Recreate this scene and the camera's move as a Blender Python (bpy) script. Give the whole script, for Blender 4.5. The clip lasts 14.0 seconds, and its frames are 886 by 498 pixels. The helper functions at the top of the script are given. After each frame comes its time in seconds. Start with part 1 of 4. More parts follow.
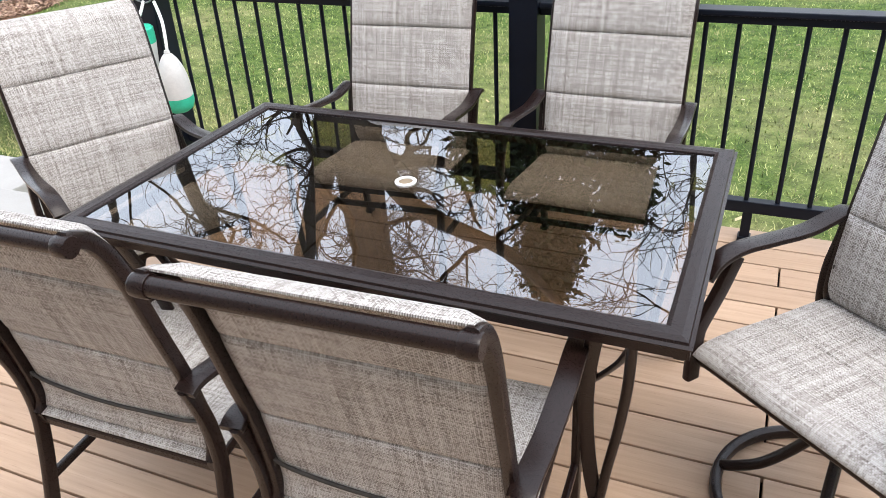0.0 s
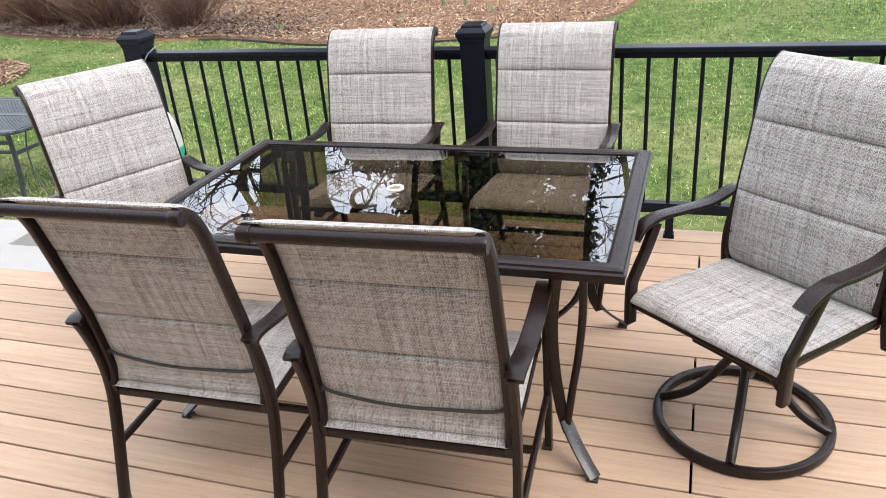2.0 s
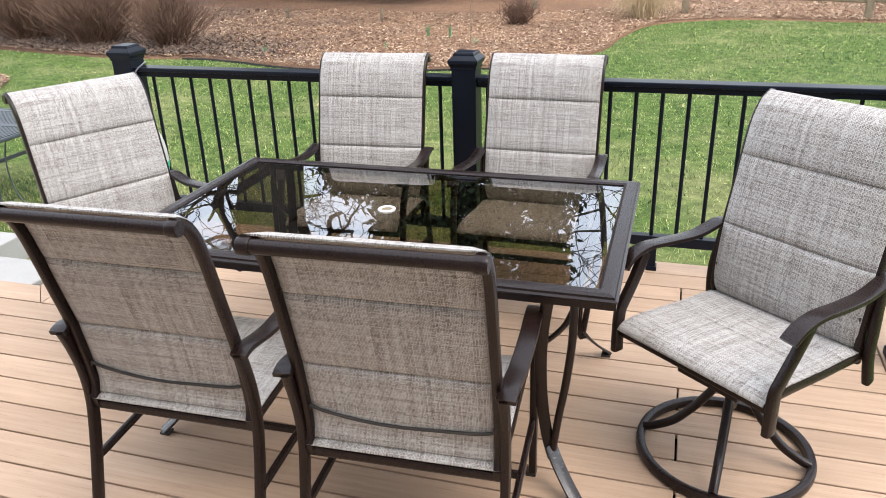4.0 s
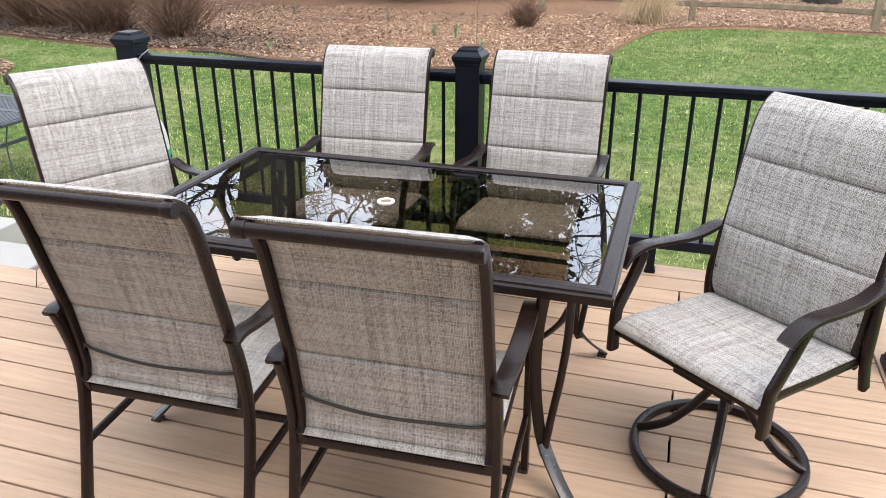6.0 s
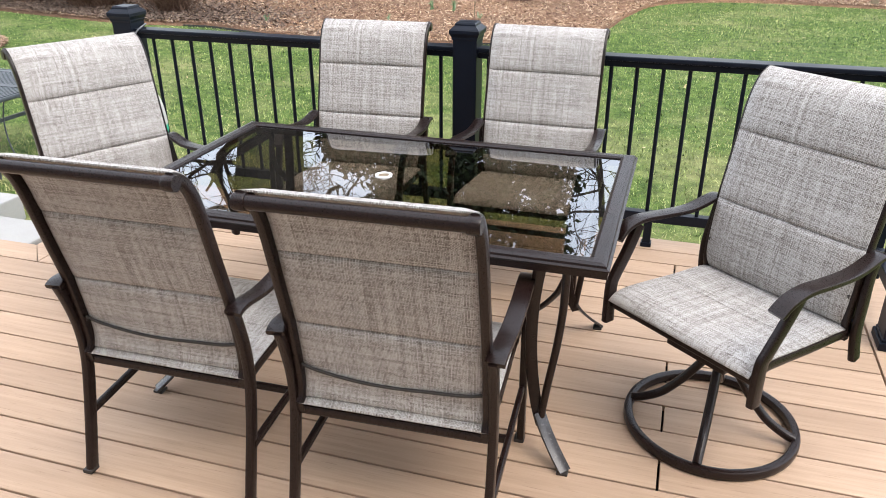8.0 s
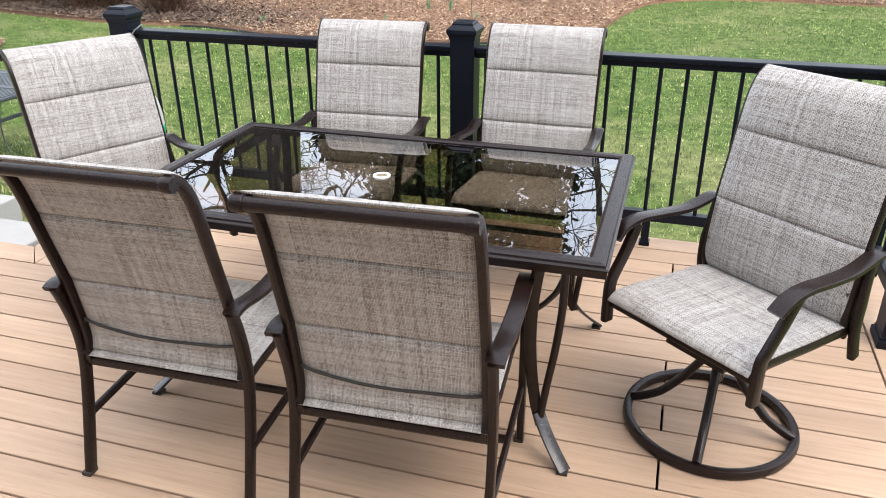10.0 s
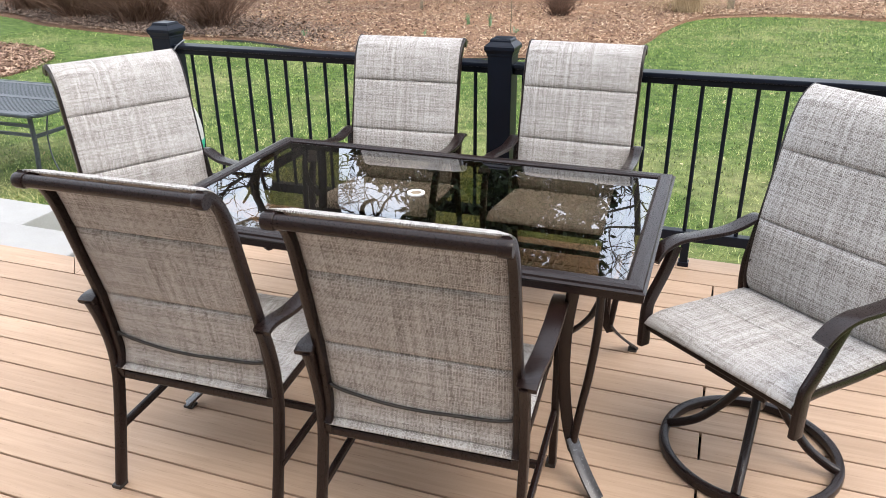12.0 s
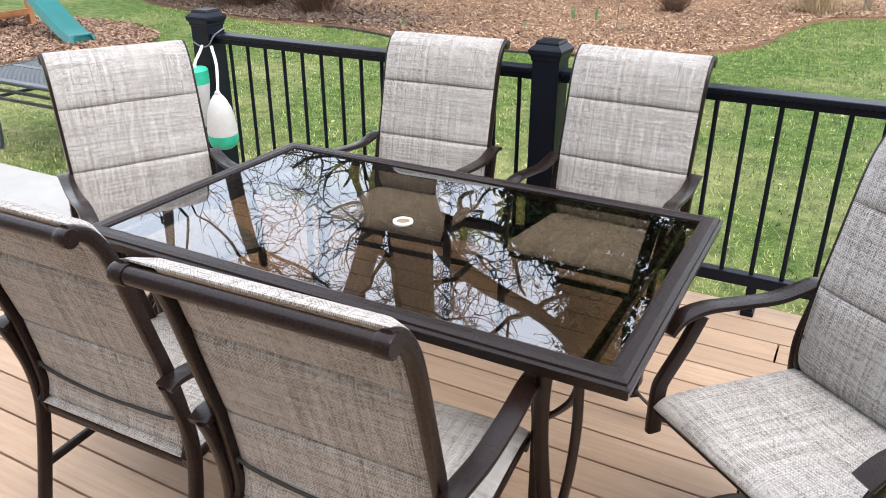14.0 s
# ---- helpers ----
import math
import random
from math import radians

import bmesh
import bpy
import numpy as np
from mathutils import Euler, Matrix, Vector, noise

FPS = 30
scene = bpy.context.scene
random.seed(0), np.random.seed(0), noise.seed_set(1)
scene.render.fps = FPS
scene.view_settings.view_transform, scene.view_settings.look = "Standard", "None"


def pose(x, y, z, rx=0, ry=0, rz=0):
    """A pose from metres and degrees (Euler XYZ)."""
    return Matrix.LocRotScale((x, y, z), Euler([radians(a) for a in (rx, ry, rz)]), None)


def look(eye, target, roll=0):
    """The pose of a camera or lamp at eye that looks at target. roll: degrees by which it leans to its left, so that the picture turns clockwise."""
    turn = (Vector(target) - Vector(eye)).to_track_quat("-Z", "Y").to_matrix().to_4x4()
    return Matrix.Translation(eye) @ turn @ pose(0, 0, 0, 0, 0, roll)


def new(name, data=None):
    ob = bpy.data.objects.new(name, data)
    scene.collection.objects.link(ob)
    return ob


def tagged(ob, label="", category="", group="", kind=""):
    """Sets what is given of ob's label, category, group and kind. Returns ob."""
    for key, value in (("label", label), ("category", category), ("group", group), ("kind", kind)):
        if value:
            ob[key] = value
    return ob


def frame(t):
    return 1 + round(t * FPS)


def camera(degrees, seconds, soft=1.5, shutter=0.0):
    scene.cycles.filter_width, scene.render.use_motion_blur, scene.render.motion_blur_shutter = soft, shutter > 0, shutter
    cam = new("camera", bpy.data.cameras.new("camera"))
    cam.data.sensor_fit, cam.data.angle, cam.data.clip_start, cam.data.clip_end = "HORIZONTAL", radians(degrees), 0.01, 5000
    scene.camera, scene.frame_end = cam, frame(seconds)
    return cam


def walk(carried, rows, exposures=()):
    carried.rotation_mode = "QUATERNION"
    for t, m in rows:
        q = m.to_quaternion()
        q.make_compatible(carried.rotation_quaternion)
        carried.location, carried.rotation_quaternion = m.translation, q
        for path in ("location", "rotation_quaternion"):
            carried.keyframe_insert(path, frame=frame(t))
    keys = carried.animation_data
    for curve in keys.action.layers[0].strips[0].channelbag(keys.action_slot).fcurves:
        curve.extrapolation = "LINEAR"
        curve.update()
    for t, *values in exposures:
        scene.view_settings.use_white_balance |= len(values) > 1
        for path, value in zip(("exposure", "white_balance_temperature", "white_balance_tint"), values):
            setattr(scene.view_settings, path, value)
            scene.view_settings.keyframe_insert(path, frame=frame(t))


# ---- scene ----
cam = camera(60.1, 14.0, 0.8)
PATH = [
    (0, (-0.145, -0.972, 1.626), (-0.865, 0.605, 0.631), -3.3),
    (0.5, (-0.147, -1.231, 1.637), (-0.826, 0.394, 0.689), -3.9),
    (1, (-0.126, -1.474, 1.655), (-0.765, 0.189, 0.745), -4.1),
    (1.5, (-0.077, -1.551, 1.675), (-0.694, 0.133, 0.789), -4.6),
    (2, (-0.058, -1.544, 1.685), (-0.664, 0.154, 0.818), -4.7),
    (2.5, (-0.078, -1.537, 1.676), (-0.668, 0.179, 0.835), -4.4),
    (3, (-0.108, -1.559, 1.677), (-0.676, 0.173, 0.854), -3.6),
    (5.5, (-0.097, -1.58, 1.648), (-0.65, 0.171, 0.855), -0.1),
    (6, (-0.099, -1.572, 1.642), (-0.647, 0.178, 0.844), -0.1),
    (6.5, (-0.098, -1.584, 1.647), (-0.64, 0.162, 0.836), -0.1),
    (7, (-0.09, -1.589, 1.643), (-0.631, 0.149, 0.815), -0.2),
    (7.5, (-0.088, -1.6, 1.645), (-0.625, 0.128, 0.792), -0.1),
    (10, (-0.092, -1.596, 1.647), (-0.622, 0.132, 0.79), -0.3),
    (10.5, (-0.094, -1.598, 1.651), (-0.63, 0.136, 0.811), -0.4),
    (11, (-0.098, -1.586, 1.647), (-0.648, 0.15, 0.821), -0.6),
    (11.5, (-0.104, -1.582, 1.645), (-0.679, 0.15, 0.828), -0.6),
    (12, (-0.094, -1.561, 1.648), (-0.718, 0.152, 0.825), -0.6),
    (12.5, (-0.021, -1.434, 1.63), (-0.707, 0.255, 0.806), -0.3),
    (13, (0.074, -1.283, 1.631), (-0.675, 0.371, 0.792), -0.2),
    (13.5, (0.083, -1.15, 1.606), (-0.732, 0.473, 0.767), -0.2),
    (14, (0.072, -1.029, 1.621), (-0.796, 0.563, 0.776), 0.0),
]
walk(cam, [(t, look(eye, target, roll)) for t, eye, target, roll in PATH])


# ---- light ----
GROUND = -0.57
world = bpy.data.worlds.new("sky")
scene.world = world
world.use_nodes = True
_n = world.node_tree.nodes
_sky = _n.new("ShaderNodeTexSky")
_sky.sky_type = "NISHITA"
_sky.sun_disc = False
_sky.sun_elevation = radians(62)
_sky.sun_rotation = radians(114)
_sky.dust_density = 3.0
_sky.ozone_density = 1.0
_haze = _n.new("ShaderNodeMix")
_haze.data_type = "RGBA"
_haze.inputs["Factor"].default_value = 0.5
_haze.inputs[7].default_value = (9.2, 9.5, 10.0, 1)
world.node_tree.links.new(_sky.outputs[0], _haze.inputs[6])
world.node_tree.links.new(_haze.outputs[2], _n["Background"].inputs[0])
_n["Background"].inputs[1].default_value = 0.15
sun_data = bpy.data.lights.new("sun", "SUN")
sun_data.energy, sun_data.angle, sun_data.color = 0.55, radians(35), (1.0, 0.96, 0.90)
sun = new("sun", sun_data)
sun.matrix_world = look((7.0, -3.2, 14.5), (0, 0, 0))
scene.view_settings.exposure = 1.42


# ---- materials ----
def material(name, rough=0.6, metal=0.0, spec=0.5):
    m = bpy.data.materials.new(name)
    m.use_nodes = True
    b = m.node_tree.nodes["Principled BSDF"]
    b.inputs["Roughness"].default_value = rough
    b.inputs["Metallic"].default_value = metal
    b.inputs["Specular IOR Level"].default_value = spec
    return m, m.node_tree.nodes, m.node_tree.links, b


def noise_node(n, l, vec, scale, detail=4.0, rough=0.6, stretch=None):
    if stretch:
        mp = n.new("ShaderNodeMapping")
        mp.inputs["Scale"].default_value = stretch
        l.new(vec, mp.inputs["Vector"])
        vec = mp.outputs[0]
    t = n.new("ShaderNodeTexNoise")
    t.inputs["Scale"].default_value = scale
    t.inputs["Detail"].default_value = detail
    t.inputs["Roughness"].default_value = rough
    l.new(vec, t.inputs["Vector"])
    return t.outputs[0]


def ramp(n, l, fac, stops):
    r = n.new("ShaderNodeValToRGB")
    e = r.color_ramp.elements
    while len(e) < len(stops):
        e.new(0.5)
    for k, (p, c) in zip(e, stops):
        k.position, k.color = p, (*c, 1)
    l.new(fac, r.inputs[0])
    return r.outputs[0]


def mix(n, l, a, b, fac, mode="MIX"):
    m = n.new("ShaderNodeMix")
    m.data_type, m.blend_type = "RGBA", mode
    for sock, v in ((m.inputs["Factor"], fac), (m.inputs[6], a), (m.inputs[7], b)):
        if isinstance(v, (int, float)):
            sock.default_value = v
        elif isinstance(v, tuple):
            sock.default_value = (*v, 1)
        else:
            l.new(v, sock)
    return m.outputs[2]


def maths(n, l, op, a, b=0.0):
    m = n.new("ShaderNodeMath")
    m.operation = op
    for sock, v in zip(m.inputs, (a, b)):
        if isinstance(v, (int, float)):
            sock.default_value = v
        else:
            l.new(v, sock)
    return m.outputs[0]


def bump(n, l, b, height, strength=0.3, dist=0.002):
    k = n.new("ShaderNodeBump")
    k.inputs["Strength"].default_value = strength
    k.inputs["Distance"].default_value = dist
    l.new(height, k.inputs["Height"])
    l.new(k.outputs[0], b.inputs["Normal"])


def object_coords(n):
    return n.new("ShaderNodeTexCoord").outputs["Object"]


def mottled(name, dark, light, scale, rough=0.6, metal=0.0, bumps=0.15, fine=8.0, spec=0.5):
    """A surface with variation at two scales."""
    m, n, l, b = material(name, rough, metal, spec)
    c = object_coords(n)
    big = noise_node(n, l, c, scale, 3)
    small = noise_node(n, l, c, scale * fine, 4)
    f = maths(n, l, "ADD", maths(n, l, "MULTIPLY", big, 0.55), maths(n, l, "MULTIPLY", small, 0.45))
    l.new(ramp(n, l, f, [(0.3, dark), (0.7, light)]), b.inputs["Base Color"])
    rr = n.new("ShaderNodeMapRange")
    rr.inputs[3].default_value, rr.inputs[4].default_value = max(rough - 0.1, 0.02), min(rough + 0.1, 1)
    l.new(small, rr.inputs[0])
    l.new(rr.outputs[0], b.inputs["Roughness"])
    bump(n, l, b, small, bumps, 0.001)
    return m


def woven(name):
    """Tweed-like sling cloth of light and dark yarns crossing; the UV map is in metres."""
    m, n, l, b = material(name, 0.8, 0, 0.25)
    uv = n.new("ShaderNodeTexCoord").outputs["UV"]
    sep = n.new("ShaderNodeSeparateXYZ")
    l.new(uv, sep.inputs[0])
    pitch = 0.0037

    def tone(x, y):
        cell = n.new("ShaderNodeCombineXYZ")
        l.new(x, cell.inputs[0])
        l.new(y, cell.inputs[1])
        w = n.new("ShaderNodeTexWhiteNoise")
        w.noise_dimensions = "2D"
        l.new(cell.outputs[0], w.inputs["Vector"])
        return w.outputs["Value"]

    def yarn(across, along, run, seed):
        """Index, tone and groove of a yarn; the tone changes by runs, staggered from yarn to yarn."""
        place = maths(n, l, "ADD", maths(n, l, "DIVIDE", across, pitch), seed)
        i = maths(n, l, "FLOOR", place)
        whole = tone(i, i)
        j = maths(n, l, "FLOOR", maths(n, l, "ADD", maths(n, l, "DIVIDE", along, run), whole))
        t = maths(n, l, "ADD", maths(n, l, "MULTIPLY", whole, 0.4), maths(n, l, "MULTIPLY", tone(i, j), 0.6))
        groove = maths(n, l, "ABSOLUTE", maths(n, l, "SUBTRACT", maths(n, l, "FRACT", place), 0.5))
        return i, t, groove

    iu, warp, gu = yarn(sep.outputs[0], sep.outputs[1], 0.16, 300.0)
    iv, weft, gv = yarn(sep.outputs[1], sep.outputs[0], 0.11, 900.0)
    over = maths(n, l, "MODULO", maths(n, l, "ADD", iu, iv), 2.0)
    lie = maths(n, l, "ADD", maths(n, l, "MULTIPLY", over, 0.6), 0.2)
    f = maths(n, l, "ADD", weft, maths(n, l, "MULTIPLY", maths(n, l, "SUBTRACT", warp, weft), lie))
    f = maths(n, l, "ADD", maths(n, l, "MULTIPLY", f, 0.66), maths(n, l, "MULTIPLY", over, 0.15))
    f = maths(n, l, "ADD", f, maths(n, l, "MULTIPLY", maths(n, l, "SUBTRACT", tone(iu, iv), 0.5), 0.34))
    slub = noise_node(n, l, uv, 1.0, 3, 0.6, (140, 5, 1))
    broad = noise_node(n, l, uv, 9.0, 3)
    f = maths(n, l, "ADD", maths(n, l, "ADD", f, 0.065), maths(n, l, "MULTIPLY", slub, 0.16))
    hole = maths(n, l, "MULTIPLY", maths(n, l, "GREATER_THAN", gu, 0.28), maths(n, l, "GREATER_THAN", gv, 0.28))
    f = maths(n, l, "SUBTRACT", f, maths(n, l, "MULTIPLY", hole, 0.42))
    col = ramp(n, l, f, [(0.08, (0.10, 0.086, 0.076)), (0.32, (0.25, 0.226, 0.207)), (0.54, (0.41, 0.388, 0.368)), (0.86, (0.55, 0.535, 0.517))])
    col = mix(n, l, col, ramp(n, l, broad, [(0.3, (0.93, 0.92, 0.91)), (0.7, (1, 1, 1))]), 1.0, "MULTIPLY")
    l.new(col, b.inputs["Base Color"])
    bump(n, l, b, f, 0.35, 0.0012)
    return m


def board_material():
    m, n, l, b = material("composite_board", 0.62, 0, 0.35)
    c = object_coords(n)
    info = n.new("ShaderNodeObjectInfo")
    shift = n.new("ShaderNodeVectorMath")
    shift.operation = "ADD"
    l.new(c, shift.inputs[0])
    sc = n.new("ShaderNodeVectorMath")
    sc.operation = "SCALE"
    sc.inputs[0].default_value = (31.0, 17.0, 5.0)
    l.new(info.outputs["Random"], sc.inputs["Scale"])
    l.new(sc.outputs[0], shift.inputs[1])
    v = shift.outputs[0]
    grain = noise_node(n, l, v, 1.0, 6, 0.65, (2.2, 60, 60))
    cloud = noise_node(n, l, v, 1.0, 3, 0.5, (1.3, 5, 5))
    streak = noise_node(n, l, v, 1.0, 2, 0.5, (5, 240, 60))
    col = ramp(n, l, grain, [(0.25, (0.365, 0.252, 0.170)), (0.5, (0.432, 0.305, 0.209)), (0.75, (0.49, 0.354, 0.248))])
    col = mix(n, l, col, ramp(n, l, cloud, [(0.3, (0.88, 0.86, 0.86)), (0.7, (1.06, 1.05, 1.05))]), 1.0, "MULTIPLY")
    col = mix(n, l, col, ramp(n, l, info.outputs["Random"], [(0, (0.93, 0.92, 0.91)), (1, (1.05, 1.05, 1.05))]), 1.0, "MULTIPLY")
    fleck = noise_node(n, l, v, 1.0, 4, 0.65, (7, 150, 60))
    col = mix(n, l, col, ramp(n, l, fleck, [(0.60, (1, 1, 1)), (0.72, (0.72, 0.68, 0.66))]), 1.0, "MULTIPLY")
    l.new(col, b.inputs["Base Color"])
    bump(n, l, b, maths(n, l, "ADD", grain, streak), 0.25, 0.0012)
    return m


def glass_material():
    """Bronze-tinted tempered glass."""
    m, n, l, b = material("tinted_glass")
    n.remove(b)
    t = n.new("ShaderNodeBsdfTransparent")
    t.inputs[0].default_value = (0.50, 0.45, 0.38, 1)
    g = n.new("ShaderNodeBsdfGlossy")
    g.inputs["Roughness"].default_value = 0.004
    g.inputs["Color"].default_value = (0.95, 0.97, 1, 1)
    fr = n.new("ShaderNodeFresnel")
    fr.inputs[0].default_value = 2.9
    mx = n.new("ShaderNodeMixShader")
    l.new(fr.outputs[0], mx.inputs[0])
    l.new(t.outputs[0], mx.inputs[1])
    l.new(g.outputs[0], mx.inputs[2])
    l.new(mx.outputs[0], n["Material Output"].inputs[0])
    return m


def clear_tint():
    """The underside and edges of the pane: tint alone."""
    m, n, l, b = material("glass_underside")
    n.remove(b)
    t = n.new("ShaderNodeBsdfTransparent")
    t.inputs[0].default_value = (0.62, 0.56, 0.48, 1)
    l.new(t.outputs[0], n["Material Output"].inputs[0])
    return m


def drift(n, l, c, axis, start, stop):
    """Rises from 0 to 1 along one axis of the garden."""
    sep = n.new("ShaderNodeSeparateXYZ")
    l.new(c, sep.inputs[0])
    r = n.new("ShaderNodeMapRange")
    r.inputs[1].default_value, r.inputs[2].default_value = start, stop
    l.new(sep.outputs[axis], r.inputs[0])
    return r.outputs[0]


def island_material(name, stops, rough=0.8, spec=0.3, patch=None):
    """Colour by loose piece, for chips, blades and twigs."""
    m, n, l, b = material(name, rough, 0, spec)
    g = n.new("ShaderNodeNewGeometry")
    c = object_coords(n)
    nz = noise_node(n, l, c, 1.1, 3)
    mid = noise_node(n, l, c, 8.0, 3)
    f = maths(n, l, "ADD", maths(n, l, "MULTIPLY", g.outputs["Random Per Island"], 0.45), maths(n, l, "MULTIPLY", nz, 0.25))
    f = maths(n, l, "ADD", f, maths(n, l, "MULTIPLY", mid, 0.3))
    col = ramp(n, l, f, stops)
    if patch:
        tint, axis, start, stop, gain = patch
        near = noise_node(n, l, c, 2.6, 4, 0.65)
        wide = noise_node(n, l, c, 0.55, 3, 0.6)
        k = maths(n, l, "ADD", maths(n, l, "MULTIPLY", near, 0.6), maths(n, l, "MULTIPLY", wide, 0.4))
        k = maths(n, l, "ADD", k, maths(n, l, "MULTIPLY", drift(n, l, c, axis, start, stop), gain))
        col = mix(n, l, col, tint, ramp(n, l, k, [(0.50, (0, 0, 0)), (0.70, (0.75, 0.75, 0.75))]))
    l.new(col, b.inputs["Base Color"])
    return m


M_BRONZE = mottled("bronze_powder_coat", (0.0085, 0.0040, 0.0033), (0.0145, 0.0074, 0.0062), 9, 0.29, 0.0, 0.04, 40, 0.30)
M_SLING = woven("sling_cloth")
M_PIPING = mottled("dark_piping", (0.02, 0.017, 0.015), (0.04, 0.034, 0.03), 60, 0.6)
M_BOARD = board_material()
M_RAIL = mottled("black_aluminium", (0.0028, 0.0045, 0.010), (0.0055, 0.0085, 0.016), 6, 0.40, 0.0, 0.03, 40, 0.2)
M_GLASS = glass_material()
M_UNDER = clear_tint()
M_JOIST = mottled("dark_joist", (0.006, 0.005, 0.004), (0.016, 0.012, 0.009), 5, 0.9)
M_WHITE = mottled("white_plastic", (0.72, 0.72, 0.70), (0.84, 0.84, 0.82), 20, 0.4)
M_CONCRETE = mottled("pale_concrete", (0.29, 0.285, 0.272), (0.37, 0.365, 0.35), 3, 0.85, 0, 0.3, 30)
M_FOAM_WHITE = mottled("white_foam", (0.46, 0.46, 0.45), (0.57, 0.57, 0.555), 25, 0.55, 0, 0.2)
M_FOAM_GREEN = mottled("green_paint", (0.015, 0.36, 0.22), (0.03, 0.50, 0.32), 25, 0.5, 0, 0.2)
M_ROPE = mottled("white_rope", (0.55, 0.58, 0.56), (0.78, 0.80, 0.78), 80, 0.8)
M_GREYCORD = mottled("grey_cord", (0.10, 0.11, 0.12), (0.2, 0.21, 0.22), 50, 0.6)
M_GREYMETAL = mottled("grey_metal", (0.022, 0.027, 0.031), (0.05, 0.06, 0.07), 6, 0.42, 0.0, 0.1)
M_FOOT = mottled("brushed_foot_plate", (0.035, 0.033, 0.034), (0.06, 0.057, 0.058), 12, 0.25, 0.2, 0.08)
M_TEAL = mottled("teal_plastic", (0.004, 0.10, 0.098), (0.009, 0.155, 0.15), 3, 0.35, 0, 0.05)
M_CEDAR = mottled("cedar_timber", (0.28, 0.11, 0.04), (0.48, 0.22, 0.09), 6, 0.7, 0, 0.3)
M_WEATHERED = mottled("weathered_timber", (0.10, 0.075, 0.045), (0.27, 0.21, 0.14), 5, 0.85, 0, 0.5)
M_SIDING = mottled("house_siding", (0.30, 0.30, 0.30), (0.38, 0.38, 0.38), 2, 0.8)
M_EDGING = mottled("black_edging", (0.012, 0.011, 0.01), (0.03, 0.028, 0.025), 8, 0.7)
M_BARK = mottled("tree_bark", (0.014, 0.012, 0.010), (0.05, 0.042, 0.035), 5, 0.9, 0, 0.6)
# chips turn grey-brown to the left: shrub shade and old litter mixed into the colour
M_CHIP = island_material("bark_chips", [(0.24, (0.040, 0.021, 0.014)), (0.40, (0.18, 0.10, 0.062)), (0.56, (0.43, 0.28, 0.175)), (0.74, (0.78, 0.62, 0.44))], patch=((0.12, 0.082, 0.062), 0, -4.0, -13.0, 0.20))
M_CHIP_PALE = island_material("pale_bark_chips", [(0.24, (0.05, 0.026, 0.017)), (0.40, (0.17, 0.098, 0.066)), (0.56, (0.32, 0.20, 0.135)), (0.74, (0.52, 0.38, 0.275))])
M_LITTER = island_material("leaf_litter", [(0.1, (0.03, 0.019, 0.014)), (0.5, (0.10, 0.066, 0.048)), (0.9, (0.34, 0.26, 0.20))])
M_GRASS = island_material("grass_blades", [(0.30, (0.012, 0.030, 0.005)), (0.44, (0.062, 0.130, 0.018)), (0.58, (0.18, 0.275, 0.05)), (0.73, (0.54, 0.58, 0.24))], 0.6, 0.3, ((0.46, 0.41, 0.20), 1, 11.0, 3.0, 0.11))
M_TWIG = island_material("bare_twigs", [(0.1, (0.06, 0.033, 0.024)), (0.5, (0.13, 0.075, 0.05)), (0.9, (0.24, 0.15, 0.10))])
M_STRAW = island_material("dry_straw", [(0.1, (0.20, 0.14, 0.07)), (0.5, (0.42, 0.31, 0.18)), (0.9, (0.60, 0.48, 0.31))])
M_LEAF = island_material("dry_leaf", [(0.1, (0.25, 0.17, 0.08)), (0.5, (0.45, 0.36, 0.2)), (0.9, (0.68, 0.62, 0.45))])
M_SPROUT = island_material("spring_shoots", [(0.1, (0.06, 0.12, 0.05)), (0.6, (0.16, 0.25, 0.12)), (0.95, (0.55, 0.58, 0.5))])
M_NEEDLE = island_material("conifer_needles", [(0.1, (0.008, 0.014, 0.006)), (0.5, (0.018, 0.03, 0.012)), (0.9, (0.04, 0.06, 0.022))])


def ground_material():
    m, n, l, b = material("lawn_soil", 0.9, 0, 0.2)
    c = object_coords(n)
    fine = noise_node(n, l, c, 60, 6, 0.7)
    mid = noise_node(n, l, c, 7, 5, 0.65)
    big = noise_node(n, l, c, 0.7, 4, 0.6)
    f = maths(n, l, "ADD", maths(n, l, "MULTIPLY", fine, 0.5), maths(n, l, "MULTIPLY", mid, 0.5))
    col = ramp(n, l, f, [(0.34, (0.012, 0.024, 0.005)), (0.48, (0.05, 0.092, 0.016)), (0.6, (0.13, 0.185, 0.042)), (0.7, (0.36, 0.34, 0.16))])
    big = maths(n, l, "ADD", big, maths(n, l, "MULTIPLY", drift(n, l, c, 1, 11.0, 3.0), 0.12))
    dry = ramp(n, l, big, [(0.5, (0, 0, 0)), (0.72, (1, 1, 1))])
    col = mix(n, l, col, (0.36, 0.31, 0.16), maths(n, l, "MULTIPLY", dry, maths(n, l, "MULTIPLY", mid, 0.75)))
    l.new(col, b.inputs["Base Color"])
    bump(n, l, b, f, 0.8, 0.03)
    return m


